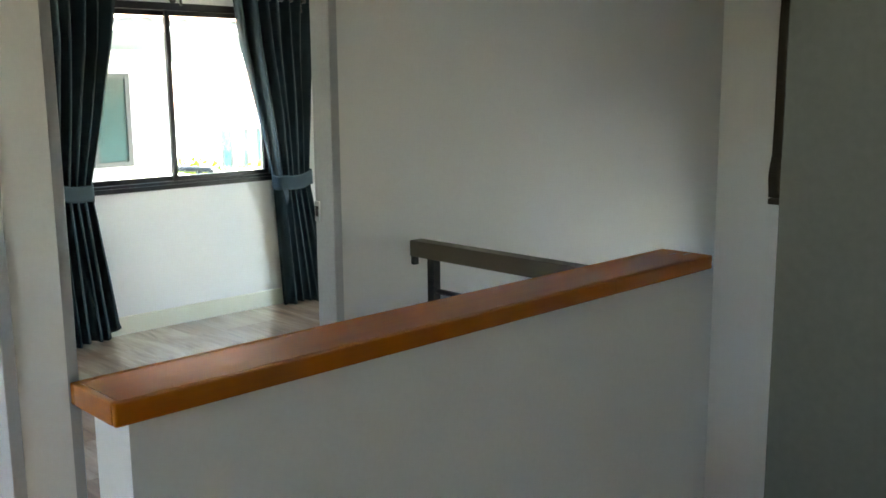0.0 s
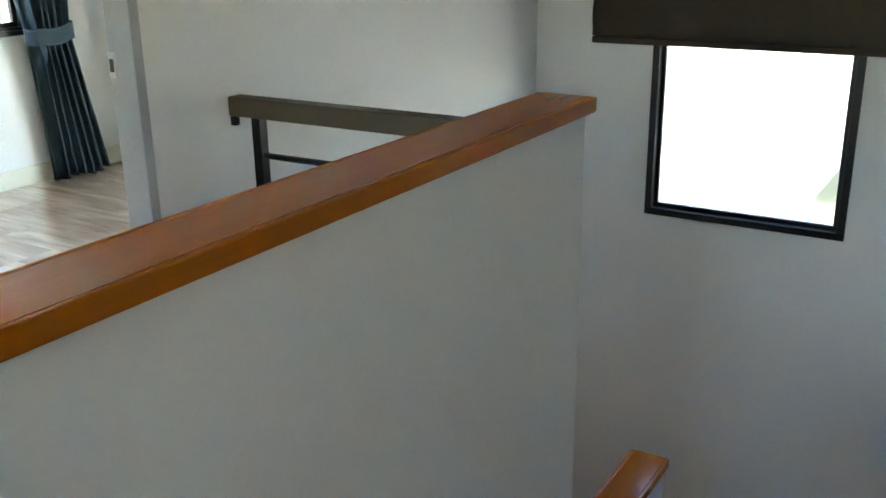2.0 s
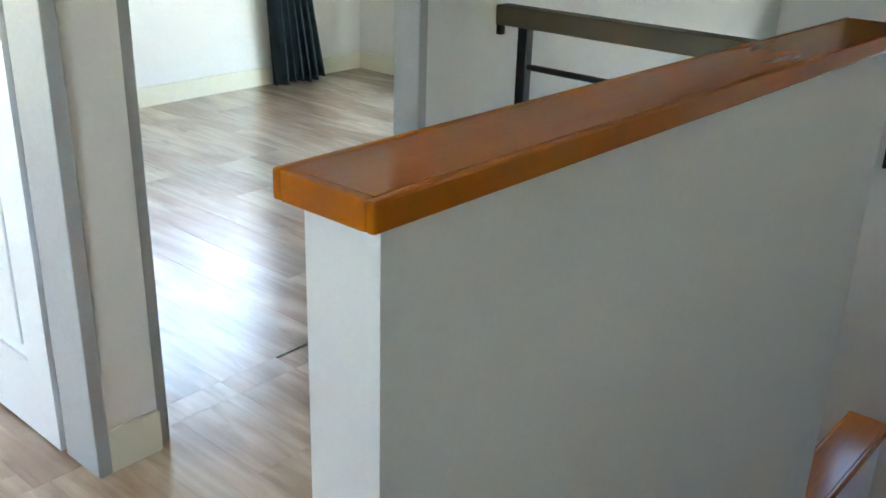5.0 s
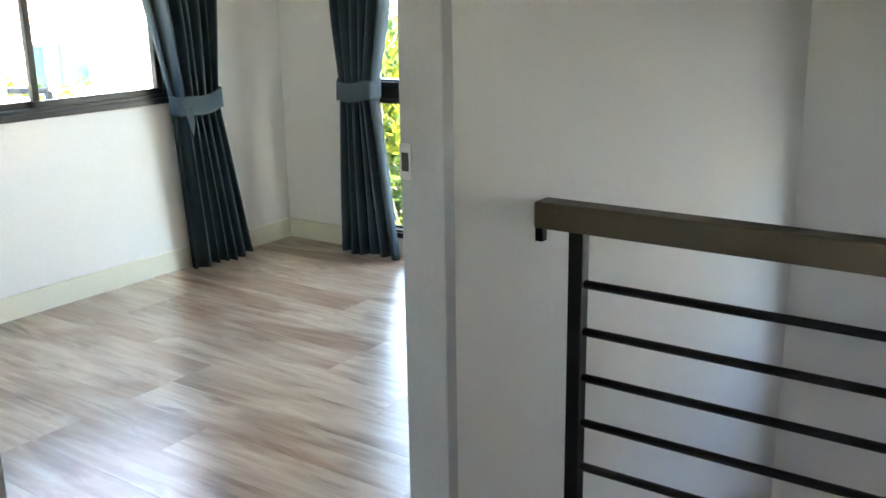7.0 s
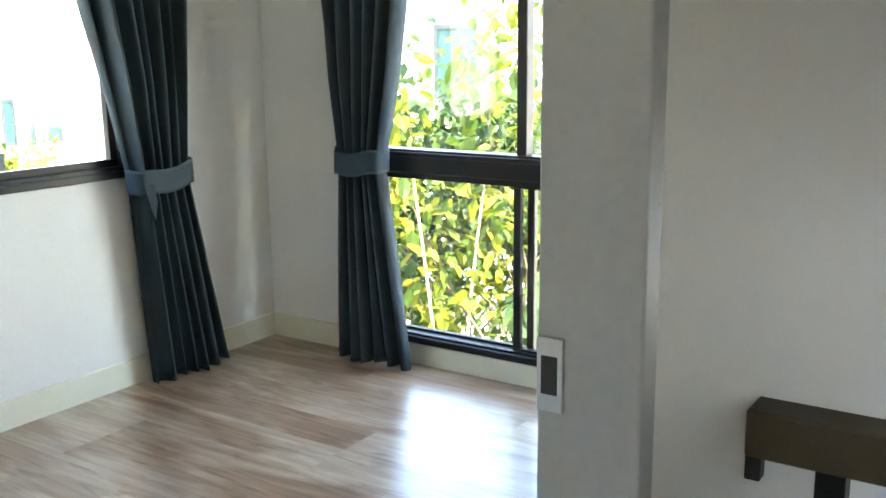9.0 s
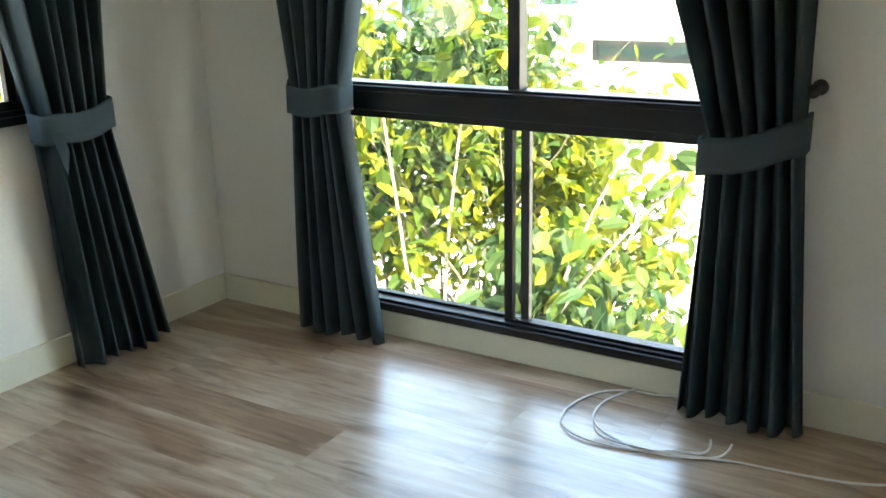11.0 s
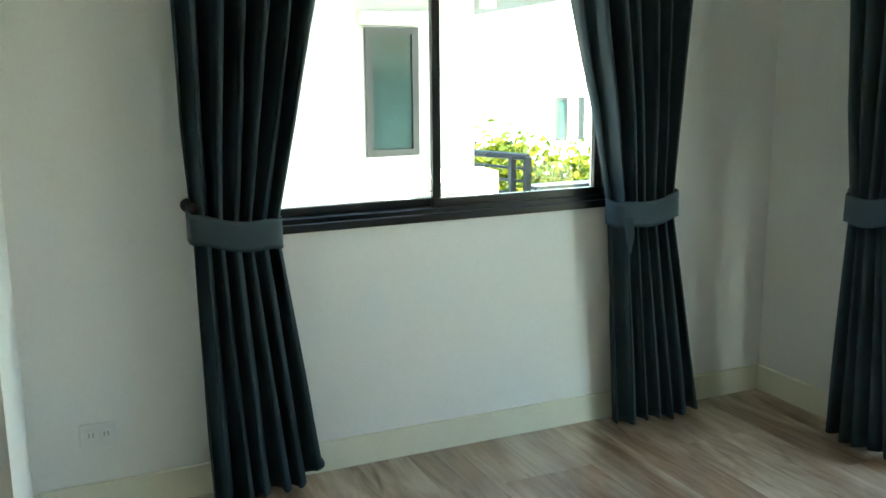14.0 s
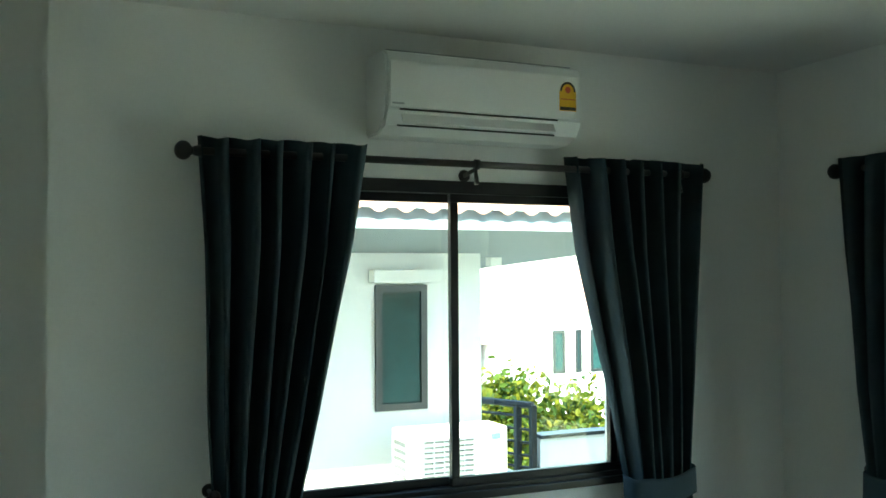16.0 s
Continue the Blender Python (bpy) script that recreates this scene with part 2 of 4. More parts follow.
def cap(name, x0, x1, y0, y1, z, label):
    ob = thing(name, (x0, y0, z), label, "wall cap", "wood caps on the stair walls")
    w, l = y1 - y0, x1 - x0
    part("cap_board", boxes((0.014, l - 0.014, 0.014, w - 0.014, -0.036, 0.0)), CAP, ob)
    for a, b in ((0, 0.0137), (w - 0.0137, w)):
        part("edging", boxes((0, l, a, b, -0.038, 0.0008), bevel=0.004), CAP, ob)
    for a, b in ((0, 0.0137), (l - 0.0137, l)):
        part("end_edging", boxes((a, b, 0.0139, w - 0.0139, -0.038, 0.0006), bevel=0.003), CAP, ob)
    return ob


cap("wooden_cap", 0.0, 1.765, 0.0, 0.165, 1.016, "glossy orange-brown wooden cap on the half wall")
cap("wooden_cap", 1.742, 2.905, 0.09, 0.25, -0.642, "glossy orange-brown wooden cap on the lower wall")

# ---- more of the setting ----
structure("pilaster", boxes((XB - 0.008, XB, YF, -0.455, LOW, CZ)), WALL, "shallow white painted pilaster beside the stair window", "wall")
landing = structure("stair_landing", boxes((2.9, XB, YF, 0.135, LAND - 0.1, LAND)), TREAD, "red-brown varnished wooden stair landing", "landing")
landing2 = structure("stair_landing_lower", boxes((2.9, XB, 0.135, YA, LAND - 0.28, LAND - 0.181)), TREAD, "red-brown varnished lower stair landing", "landing")


def baseboard(name, x0, x1, y0, y1, z, h=0.11):
    bm = bmesh.new()
    box(bm, x0, x1, y0, y1, z, z + h)
    tops = [e for e in bm.edges if all(abs(v.co.z - z - h) < 1e-6 for v in e.verts)]
    bmesh.ops.bevel(bm, geom=tops, offset=0.004, segments=1, affect="EDGES")
    return structure(name, bm, BASE, "cream painted wooden baseboard", "baseboard")


T = 0.013
baseboard("baseboard_north", XE, XB - T, YC - T, YC - 0.0005, 0)
baseboard("baseboard_east", XB - T, XB - 0.0005, W2[1] - 0.01, YC, 0)
baseboard("baseboard_under_window", XB - T, XB - 0.0005, W2[0] + 0.01, W2[1] - 0.012, 0, 0.094)
baseboard("baseboard_east_end", XB - T, XB - 0.0005, YA2, W2[0] + 0.008, 0)
baseboard("baseboard_closet", XE + 0.0005, XE + T, 2.5, YC - T, 0)
baseboard("baseboard_pier", 0.243, 0.384, 1.128 - T, 1.1275, 0)
baseboard("baseboard_stairwell", 1.382, 1.68, YA - T, YA - 0.0005, 0)
baseboard("baseboard_landing", XB - T - 0.009, XB - 0.0005, YF + T, 0.135, LAND)
baseboard("baseboard_landing_lower", XB - T, XB - 0.0005, 0.135, YA, LAND - 0.181)
baseboard("baseboard_landing_side", 2.9, XB, YF + 0.0005, YF + T, LAND)


def door_frame(name, x0, x1, y0, y1, top, label, back=0.0):
    """Two jambs and a head, round the opening from x0 to x1."""
    ob = thing(name, (x0, y0, 0), label, "door frame", kind="structure")
    w, d = 0.035, y1 - y0
    part("jamb", boxes((0, w, 0, d, 0, top), bevel=0.003), FRAME_GREY, ob)
    part("jamb", boxes((x1 - x0 - w, x1 - x0, back, d, 0, top), bevel=0.003), FRAME_GREY, ob)
    part("head", boxes((w, x1 - x0 - w, back, d, top - w, top), bevel=0.003), FRAME_GREY, ob)
    return ob


bed_frame = door_frame("door_frame_1", 0.386, 1.38, 1.14, YA2 + 0.004, 2.1, "grey painted bedroom door frame without its door leaf in view", back=0.043)
plate = part("strike_plate", boxes((0.954, 0.9595, 0.116, 0.142, 1.035, 1.105), bevel=0.001), STEEL, bed_frame, "steel strike plate")
part("latch_hole", boxes((0.953, 0.9545, 0.121, 0.137, 1.052, 1.088)), DARK, bed_frame)
door_frame("door_frame_2", -0.60, 0.25, 1.113, 1.262, 2.06, "grey painted door frame of the side room")


# board added over the wall's end; its dark colour stands in for shade
lining = thing("wall_end_board", (0.36, YF - 0.22, 0), "added dark board that keeps the end of the stair wall in shade", "door lining", kind="structure")
part("board", boxes((0, 0.0195, 0, 0.222, 0, 2.1), bevel=0.002), WALL_END_DARK, lining)


def panel_door(y0, y1, x0, x1, top):
    """A leaf that stands open along y, its panels on the face towards -x."""
    ob = thing("door_leaf", (x0, y0, 0.008), "white painted panelled wooden door standing open", "door")
    w, t = y1 - y0, x1 - x0
    bm = bmesh.new()
    st = 0.11
    for r in ((0, st), (w - st, w), (w / 2 - 0.05, w / 2 + 0.05)):
        box(bm, 0, t, r[0], r[1], 0, top)
    for z0, z1 in ((0, 0.2), (0.92, 1.06), (top - 0.12, top)):
        for a, b in ((st, w / 2 - 0.05), (w / 2 + 0.05, w - st)):
            box(bm, 0, t, a, b, z0, z1)
    part("leaf_frame", bm, DOOR_WHITE, ob)
    for a, b in ((st, w / 2 - 0.05), (w / 2 + 0.05, w - st)):
        for z0, z1 in ((0.2, 0.92), (1.06, top - 0.12)):
            p = boxes((0.010, t - 0.010, a, b, z0, z1))
            box(p, 0.004, t - 0.004, a + 0.03, b - 0.03, z0 + 0.03, z1 - 0.03, bevel=0.005)
            part("panel", p, DOOR_WHITE, ob)
    for z in (0.25, 1.0, 1.75):
        part("hinge", boxes((t, t + 0.008, -0.006, 0.02, z, z + 0.09)), DARK, ob, "dark metal hinge")
    return ob


panel_door(1.27, 2.04, 0.206, 0.242, 1.99)

# ---- stairs ----
stairs = thing("staircase", (0.65, YF, 0), "steep wooden staircase with red-brown varnished treads", "staircase", kind="structure")
RUN, RISE = 0.25, 0.181
tread_bm = boxes((-0.02, RUN, 0.001, 0.892, -0.03, 0), bevel=0.006)
tread_me = meshed("tread", tread_bm, TREAD)
riser_me = meshed("riser", boxes((0, 0.012, 0.001, 0.892, -RISE, -0.03)), TREAD)
for i in range(10):
    r = new("riser", riser_me)
    r.parent, r.location = stairs, (i * RUN, 0, -i * RISE)
    if i < 9:
        o = new("tread", tread_me)
        o.parent, o.location = stairs, (i * RUN + 0.001, 0, -(i + 1) * RISE)
stairs2 = thing("staircase", (2.9, 0.238, LAND - 0.181), "lower flight of red-brown varnished wooden stairs", "staircase", kind="structure")
tread2 = meshed("tread", boxes((-RUN, 0.02, 0.001, 0.948, -0.03, 0), bevel=0.006), TREAD)
riser2 = meshed("riser", boxes((-0.012, 0, 0.001, 0.948, -RISE, -0.03)), TREAD)
for i in range(7):
    r = new("riser", riser2)
    r.parent, r.location = stairs2, (-i * RUN, 0, -i * RISE)
    if i < 6:
        o = new("tread", tread2)
        o.parent, o.location = stairs2, (-i * RUN - 0.001, 0, -(i + 1) * RISE)

# ---- guard rail at the stairwell ----
rail = thing("guard_rail", (1.70, 0.165, 0), "brown metal guard rail with black horizontal bars at the stairwell", "railing")
L = YA - 0.165
part("handrail", boxes((-0.006, 0.052, 0, L - 0.001, 0.876, 0.936), bevel=0.004), RAILMAT, rail, "bronze-brown painted box handrail")
for y in (0.02, L - 0.115):
    part("post", boxes((0.006, 0.04, y, y + 0.034, -0.002, 0.876), bevel=0.002), BARMAT, rail, "black steel post")
for i in range(7):
    z = 0.757 - i * 0.11
    part("bar", tube(bmesh.new(), (0.024, 0.054, z), (0.024, L - 0.115, z), 0.010, n=12), BARMAT, rail, smooth=True)
part("wall_bracket", boxes((0.0, 0.022, L - 0.02, L - 0.001, 0.845, 0.876), bevel=0.002), BARMAT, rail)


# ---- windows ----
def sash(bm, u0, u1, z0, z1, v0, v1, w):
    for r in ((u0, u1, z0, z0 + w), (u0, u1, z1 - w, z1), (u0, u0 + w, z0 + w, z1 - w), (u1 - w, u1, z0 + w, z1 - w)):
        box(bm, r[0], r[1], v0, v1, r[2], r[3], bevel=0.002)
    return bm


def pane(name, parent, u0, u1, v, z0, z1):
    ob = part(name, boxes((u0, u1, v - 0.003, v + 0.003, z0, z1)), GLASS, parent, "clear glass pane")
    ob.visible_shadow = False
    return ob


# sliding window in the north wall; local x runs along the wall, y outwards
win1 = thing("window_1", (0, YC, 0), "black aluminium sliding window with two panes", "window", kind="structure")
a, b, z0, z1 = W1
part("window_frame", sash(bmesh.new(), a, b, z0, z1, -0.012, 0.075, 0.045), ALU, win1)
MX = 2.355
part("sash", sash(bmesh.new(), a + 0.045, MX + 0.022, z0 + 0.045, z1 - 0.045, 0.032, 0.058, 0.03), ALU, win1)
part("sash", sash(bmesh.new(), MX - 0.022, b - 0.045, z0 + 0.045, z1 - 0.045, 0.004, 0.030, 0.03), ALU, win1)
part("sill_track", boxes((a, b, -0.03, -0.012, z0, z0 + 0.028), bevel=0.003), ALU, win1)
pane("pane", win1, a + 0.07, MX, 0.045, z0 + 0.07, z1 - 0.07)
pane("pane", win1, MX, b - 0.07, 0.017, z0 + 0.07, z1 - 0.07)

# tall window in the east wall: sliding sashes below and above a heavy transom
win2 = thing("window_2", pose(XB, 0, 0, 0, 0, -90), "tall black aluminium window with four panes and a heavy transom", "window", kind="structure")
a, b, z0, z1 = -W2[1], -W2[0], W2[2], W2[3]
part("window_frame", sash(bmesh.new(), a, b, z0, z1, -0.012, 0.075, 0.04), ALU, win2)
part("transom", boxes((a + 0.04, b - 0.04, -0.012, 0.07, 0.845, 0.945), bevel=0.004), ALU, win2)
MY = -2.70
part("transom_ledge", boxes((a + 0.04, b - 0.04, -0.03, -0.012, 0.915, 0.935), bevel=0.003), ALU, win2)
part("mullion", boxes((MY - 0.022, MY + 0.022, -0.006, 0.05, 0.945, z1 - 0.04), bevel=0.003), ALU, win2)
part("sash", sash(bmesh.new(), a + 0.04, MY + 0.04, z0 + 0.018, 0.845, 0.034, 0.06, 0.032), ALU, win2)
part("sash", sash(bmesh.new(), MY - 0.04, b - 0.04, z0 + 0.018, 0.845, 0.004, 0.030, 0.032), ALU, win2)
part("sill_track", boxes((a, b, -0.03, -0.012, z0, z0 + 0.03), bevel=0.003), ALU, win2)
pane("pane", win2, a + 0.06, MY + 0.01, 0.047, z0 + 0.04, 0.82)
pane("pane", win2, MY - 0.01, b - 0.06, 0.017, z0 + 0.04, 0.82)
pane("pane", win2, a + 0.035, MY - 0.02, 0.03, 0.94, z1 - 0.035)
pane("pane", win2, MY + 0.02, b - 0.035, 0.03, 0.94, z1 - 0.035)

# stair window
win3 = thing("window_3", pose(XB, 0, 0, 0, 0, -90), "black aluminium stair window half covered by a blind", "window", kind="structure")
a, b, z0, z1 = -W3[1], -W3[0], W3[2], W3[3]
part("window_frame", sash(bmesh.new(), a, b, z0, z1, -0.012, 0.07, 0.034), ALU, win3)
part("sash", sash(bmesh.new(), a + 0.034, b - 0.034, z0 + 0.034, z1 - 0.034, 0.02, 0.05, 0.022), ALU, win3)
part("pane", boxes((a + 0.05, b - 0.05, 0.032, 0.038, z0 + 0.05, z1 - 0.05)), DIM_GLASS, win3, "glass pane with a tint added to dim the daylight")

# roman blind over the stair window
blind = thing("roman_blind", pose(XB, 0, 0, 0, 0, -90), "dark brown cloth roman blind pulled halfway up", "blind")


def blind_cloth(z0, z1, out0, out1, dip):
    bm = bmesh.new()
    n, m = 24, 8
    rows = []
    for j in range(m + 1):
        f = j / m
        out = out0 + (out1 - out0) * f - dip * math.sin(math.pi * f)
        rows.append([bm.verts.new((-0.865 + 1.33 * i / n, out + 0.003 * math.sin(i * 0.9 + j), z0 + (z1 - z0) * f)) for i in range(n + 1)])
    for j in range(m):
        for i in range(n):
            bm.faces.new((rows[j][i], rows[j][i + 1], rows[j + 1][i + 1], rows[j + 1][i]))
    return bm


for nm, z0, z1, o0, o1, dip in (("drop", 1.12, 2.12, -0.06, -0.035, 0.004), ("fold", 0.917, 1.14, -0.045, -0.028, 0.018), ("fold", 0.932, 1.13, -0.078, -0.066, 0.012)):
    c = part(nm, blind_cloth(z0, z1, o0, o1, dip), BLIND, blind, smooth=True)
    sm = c.modifiers.new("thickness", "SOLIDIFY")
    sm.thickness = 0.004
part("bottom_bar", boxes((-0.87, 0.468, -0.075, -0.03, 0.897, 0.927), bevel=0.006), BLIND, blind)
part("head_rail", boxes((-0.87, 0.468, -0.065, -0.006, 2.1, 2.15), bevel=0.004), BLIND, blind)


# ---- curtains and rods ----
def smooth_at(keys, z):
    keys = sorted(keys)
    if z <= keys[0][0]:
        return keys[0][1:]
    for p, q in zip(keys, keys[1:]):
        if z <= q[0]:
            f = (z - p[0]) / (q[0] - p[0])
            return [c + (d - c) * f for c, d in zip(p[1:], q[1:])]
    return keys[-1][1:]


def curtain(m, keys, tie, knob, folds, seed, label, skew=0.0, tail=False):
    """A drawn-back curtain. keys: z, first and last edge, fold depth; tie: z, edges, slope; local y points out of the window."""
    ob = thing("curtain", m, label, "curtain", "grey curtains at the bedroom windows")
    rnd = random.Random(seed)
    n, rows_n = folds * 14, 46
    top = keys[-1][0]
    bm = bmesh.new()
    ph = [rnd.uniform(-0.5, 0.5) for _ in range(folds + 2)]
    amp = [rnd.uniform(0.75, 1.2) for _ in range(folds + 2)]
    rows = []
    for j in range(rows_n + 1):
        z = keys[0][0] + (top - keys[0][0]) * j / rows_n
        u0, u1, dep = smooth_at(keys, z)
        row = []
        for i in range(n + 1):
            s = i / n
            k = int(s * folds)
            wave = math.sin(2 * math.pi * (s * folds) + 0.35 * math.sin(2 * math.pi * s * folds + ph[k]) + 0.25 * math.sin(z * 2.1 + k))
            wave = math.copysign(abs(wave) ** 0.85, wave) * (amp[k] * (1 - s * folds + k) + amp[k + 1] * (s * folds - k))
            u = u0 + (u1 - u0) * (s + 0.012 * math.sin(s * 17 + z * 3 + seed)) + 0.006 * math.cos(2 * math.pi * s * folds * 2)
            edge = 0.012 * math.sin(2 * math.pi * s * folds) if j == rows_n else 0
            hem = 0.010 * math.sin(s * 9 + seed) + skew * max(0, s - 0.75) if j == 0 else (0.5 * skew * max(0, s - 0.75) if j == 1 else 0)
            row.append(bm.verts.new((u, -0.108 - 0.022 * math.sin(math.pi * s) * max(0, 0.8 - z) + (1.9 - 1.05 * max(0, 0.8 - z)) * dep * wave, z + edge + hem)))
        rows.append(row)
    for j in range(rows_n):
        for i in range(n):
            bm.faces.new((rows[j][i], rows[j][i + 1], rows[j + 1][i + 1], rows[j + 1][i]))
    c = part("cloth", bm, CURTAIN, ob, smooth=True)
    sm = c.modifiers.new("thickness", "SOLIDIFY")
    sm.thickness = 0.003
    # tieback band
    tz, t0, t1, rise, h = tie
    bm = bmesh.new()
    ring = []
    for i in range(48):
        a = 2 * math.pi * i / 48
        cu, cv = math.cos(a), math.sin(a)
        u = (t0 + t1) / 2 + (t1 - t0) / 2 * math.copysign(abs(cu) ** 0.8, cu)
        v = -0.108 + 0.074 * math.copysign(abs(cv) ** 0.6, cv)
        zz = tz + rise * (u - (t0 + t1) / 2) - 0.012 * (1 - cu * cu) + 0.004 * math.sin(5 * a)
        ring.append([bm.verts.new((u, v + 0.004 * w, zz + h * (w - 0.5))) for w in (0, 0.15, 0.85, 1)])
    for i in range(48):
        p, q = ring[i], ring[(i + 1) % 48]
        for k in range(3):
            bm.faces.new((p[k], q[k], q[k + 1], p[k + 1]))
    t = part("tieback", bm, TIE, ob, "lighter grey cloth tieback", smooth=True)
    sm = t.modifiers.new("thickness", "SOLIDIFY")
    sm.thickness = 0.006
    if tail:
        bm = bmesh.new()
        uu = t0 + 0.012
        vs = [bm.verts.new(c) for c in ((uu, -0.17, tz - 0.02), (uu + 0.035, -0.186, tz - 0.02), (uu + 0.045, -0.19, tz - 0.09), (uu + 0.03, -0.187, tz - 0.165), (uu + 0.012, -0.176, tz - 0.08))]
        bm.faces.new(vs)
        e = part("tieback_end", bm, TIE, ob, "loose end of the tieback")
        sm = e.modifiers.new("thickness", "SOLIDIFY")
        sm.thickness = 0.004
    # holdback knob on the wall
    ku, kz = knob
    bm = tube(bmesh.new(), (ku, -0.001, kz), (ku, -0.085, kz), 0.007)
    tube(bm, (ku, -0.001, kz), (ku, -0.008, kz), 0.022, n=16)
    ball(bm, (ku, -0.098, kz), 0.019, 14)
    part("holdback", bm, DARK, ob, "dark metal holdback knob", smooth=True)
    return ob


def curtain_rod(m, u0, u1, z, stops, label):
    ob = thing("curtain_rod", m, label, "curtain rod", "curtain rods")
    part("rod", tube(bmesh.new(), (u0 + 0.03, -0.105, z), (u1 - 0.03, -0.105, z), 0.0125, n=16), DARK, ob, smooth=True)
    for u, d in ((u0, 1), (u1, -1)):
        bm = tube(bmesh.new(), (u + d * 0.055, -0.105, z), (u + d * 0.03, -0.105, z), 0.02, 0.014, n=16)
        tube(bm, (u + d * 0.03, -0.105, z), (u + d * 0.015, -0.105, z), 0.011, 0.02, n=16)
        ball(bm, (u, -0.105, z), 0.03, 16, (0.9, 1, 1))
        part("finial", bm, DARK, ob, "round dark finial", smooth=True)
    for u in stops:
        bm = tube(bmesh.new(), (u, -0.0005, z - 0.03), (u, -0.006, z - 0.03), 0.022, n=16)
        tube(bm, (u, -0.004, z - 0.03), (u, -0.105, z - 0.014), 0.007)
        tube(bm, (u - 0.008, -0.105, z), (u + 0.008, -0.105, z), 0.018, n=16)
        tube(bm, (u, -0.095, z - 0.014), (u, -0.105, z - 0.07), 0.006, 0.009)
        part("bracket", bm, DARK, ob, smooth=True)
    return ob


NW = Matrix.Translation((0, YC, 0))
EW = pose(XB, 0, 0, 0, 0, -90)
curtain_rod(NW, 1.38, 3.385, 2.05, (1.50, 2.385, 3.27), "dark metal curtain rod above the sliding window")
curtain_rod(EW, -3.675, -1.70, 2.05, (-3.56, -2.69, -1.83), "dark metal curtain rod above the tall window")
LABEL = "dark grey curtain drawn aside and tied back"
curtain(NW, [(0.015, 1.49, 1.855, 0.032), (0.915, 1.475, 1.735, 0.024), (1.25, 1.455, 1.81, 0.034), (1.75, 1.445, 1.91, 0.04), (2.095, 1.425, 1.955, 0.04)],
        (0.917, 1.458, 1.752, -0.12, 0.095), (1.478, 0.985), 6, 3, LABEL + " beside the closet wall", skew=0.3)
curtain(NW, [(0.015, 3.07, 3.44, 0.036), (0.865, 3.02, 3.275, 0.024), (1.25, 2.95, 3.29, 0.034), (1.75, 2.835, 3.315, 0.04), (2.095, 2.785, 3.34, 0.04)],
        (0.872, 3.005, 3.30, 0.10, 0.095), (3.302, 0.9), 6, 5, LABEL + " beside the room's corner", tail=True)
curtain(EW, [(0.015, -3.585, -3.185, 0.034), (0.89, -3.53, -3.31, 0.024), (1.25, -3.58, -3.225, 0.034), (1.75, -3.62, -3.14, 0.04), (2.095, -3.64, -3.06, 0.04)],
        (0.90, -3.545, -3.295, 0.05, 0.10), (-3.55, 0.94), 6, 8, LABEL + " beside the tall window")
curtain(EW, [(0.015, -2.075, -1.71, 0.036), (0.86, -2.04, -1.775, 0.026), (1.25, -2.165, -1.78, 0.036), (1.75, -2.29, -1.765, 0.04), (2.095, -2.36, -1.75, 0.04)],
        (0.85, -2.057, -1.76, 0.28, 0.10), (-1.765, 1.0), 6, 11, LABEL + " over a white cable")

# ---- air conditioner ----
ac = thing("air_conditioner", Matrix.Translation((2.012, YC, 2.135)) @ Matrix.Diagonal((0.94, 1, 1, 1)), "white wall-mounted split air conditioner with a yellow label", "air conditioner")
bm = bmesh.new()
prof = [(-0.001, 0.0), (-0.10, 0.0), (-0.165, 0.022), (-0.192, 0.07), (-0.196, 0.235), (-0.182, 0.262), (-0.15, 0.275), (-0.001, 0.275)]
W = 0.80
left = [bm.verts.new((0, y, z)) for y, z in prof]
right = [bm.verts.new((W, y, z)) for y, z in prof]
bm.faces.new(left)
bm.faces.new(right[::-1])
for i in range(len(prof)):
    k = (i + 1) % len(prof)
    bm.faces.new((left[i], right[i], right[k], left[k]))
bmesh.ops.recalc_face_normals(bm, faces=bm.faces)
bmesh.ops.bevel(bm, geom=[e for e in bm.edges if abs(e.verts[0].co.x - e.verts[1].co.x) < 1e-6], offset=0.008, segments=2, affect="EDGES")
part("casing", bm, WHITE_PL, ac)
part("front_panel", boxes((0.012, W - 0.012, -0.2025, -0.1975, 0.078, 0.232), bevel=0.002), WHITE_PL, ac)
part("top_grille", boxes((0.02, W - 0.02, -0.15, -0.03, 0.2755, 0.279)), FRAME_GREY, ac, "grey intake grille")
v = part("louver", boxes((0.06, W - 0.12, -0.006, 0.0, -0.022, 0.022), bevel=0.002), WHITE_PL, ac)
v.location, v.rotation_euler = (0, -0.189, 0.046), (radians(-30), 0, 0)
for z in (0.022, 0.072):
    g = part("louver_gap", boxes((0.05, W - 0.11, -0.004, 0.0, -0.0022, 0.0022)), DARK, ac)
    g.location, g.rotation_euler = (0, -0.1705 - (z - 0.022) * 0.5, z), (radians(-30), 0, 0)
YEL = mottled("label_yellow", (0.78, 0.42, 0.02), (0.85, 0.5, 0.03), 0.5, 5, 80, 0)
RED = mottled("label_red", (0.5, 0.08, 0.03), (0.6, 0.1, 0.04), 0.5, 5, 80, 0)
lab = boxes((0.695, 0.768, -0.2045, -0.203, 0.108, 0.178))
bmesh.ops.create_circle(lab, cap_ends=True, segments=28, radius=0.034, matrix=Matrix.Translation((0.7315, -0.2042, 0.178)) @ Matrix.Rotation(radians(90), 4, "X"))
part("energy_label", lab, YEL, ac, "yellow energy label")
bm = bmesh.new()
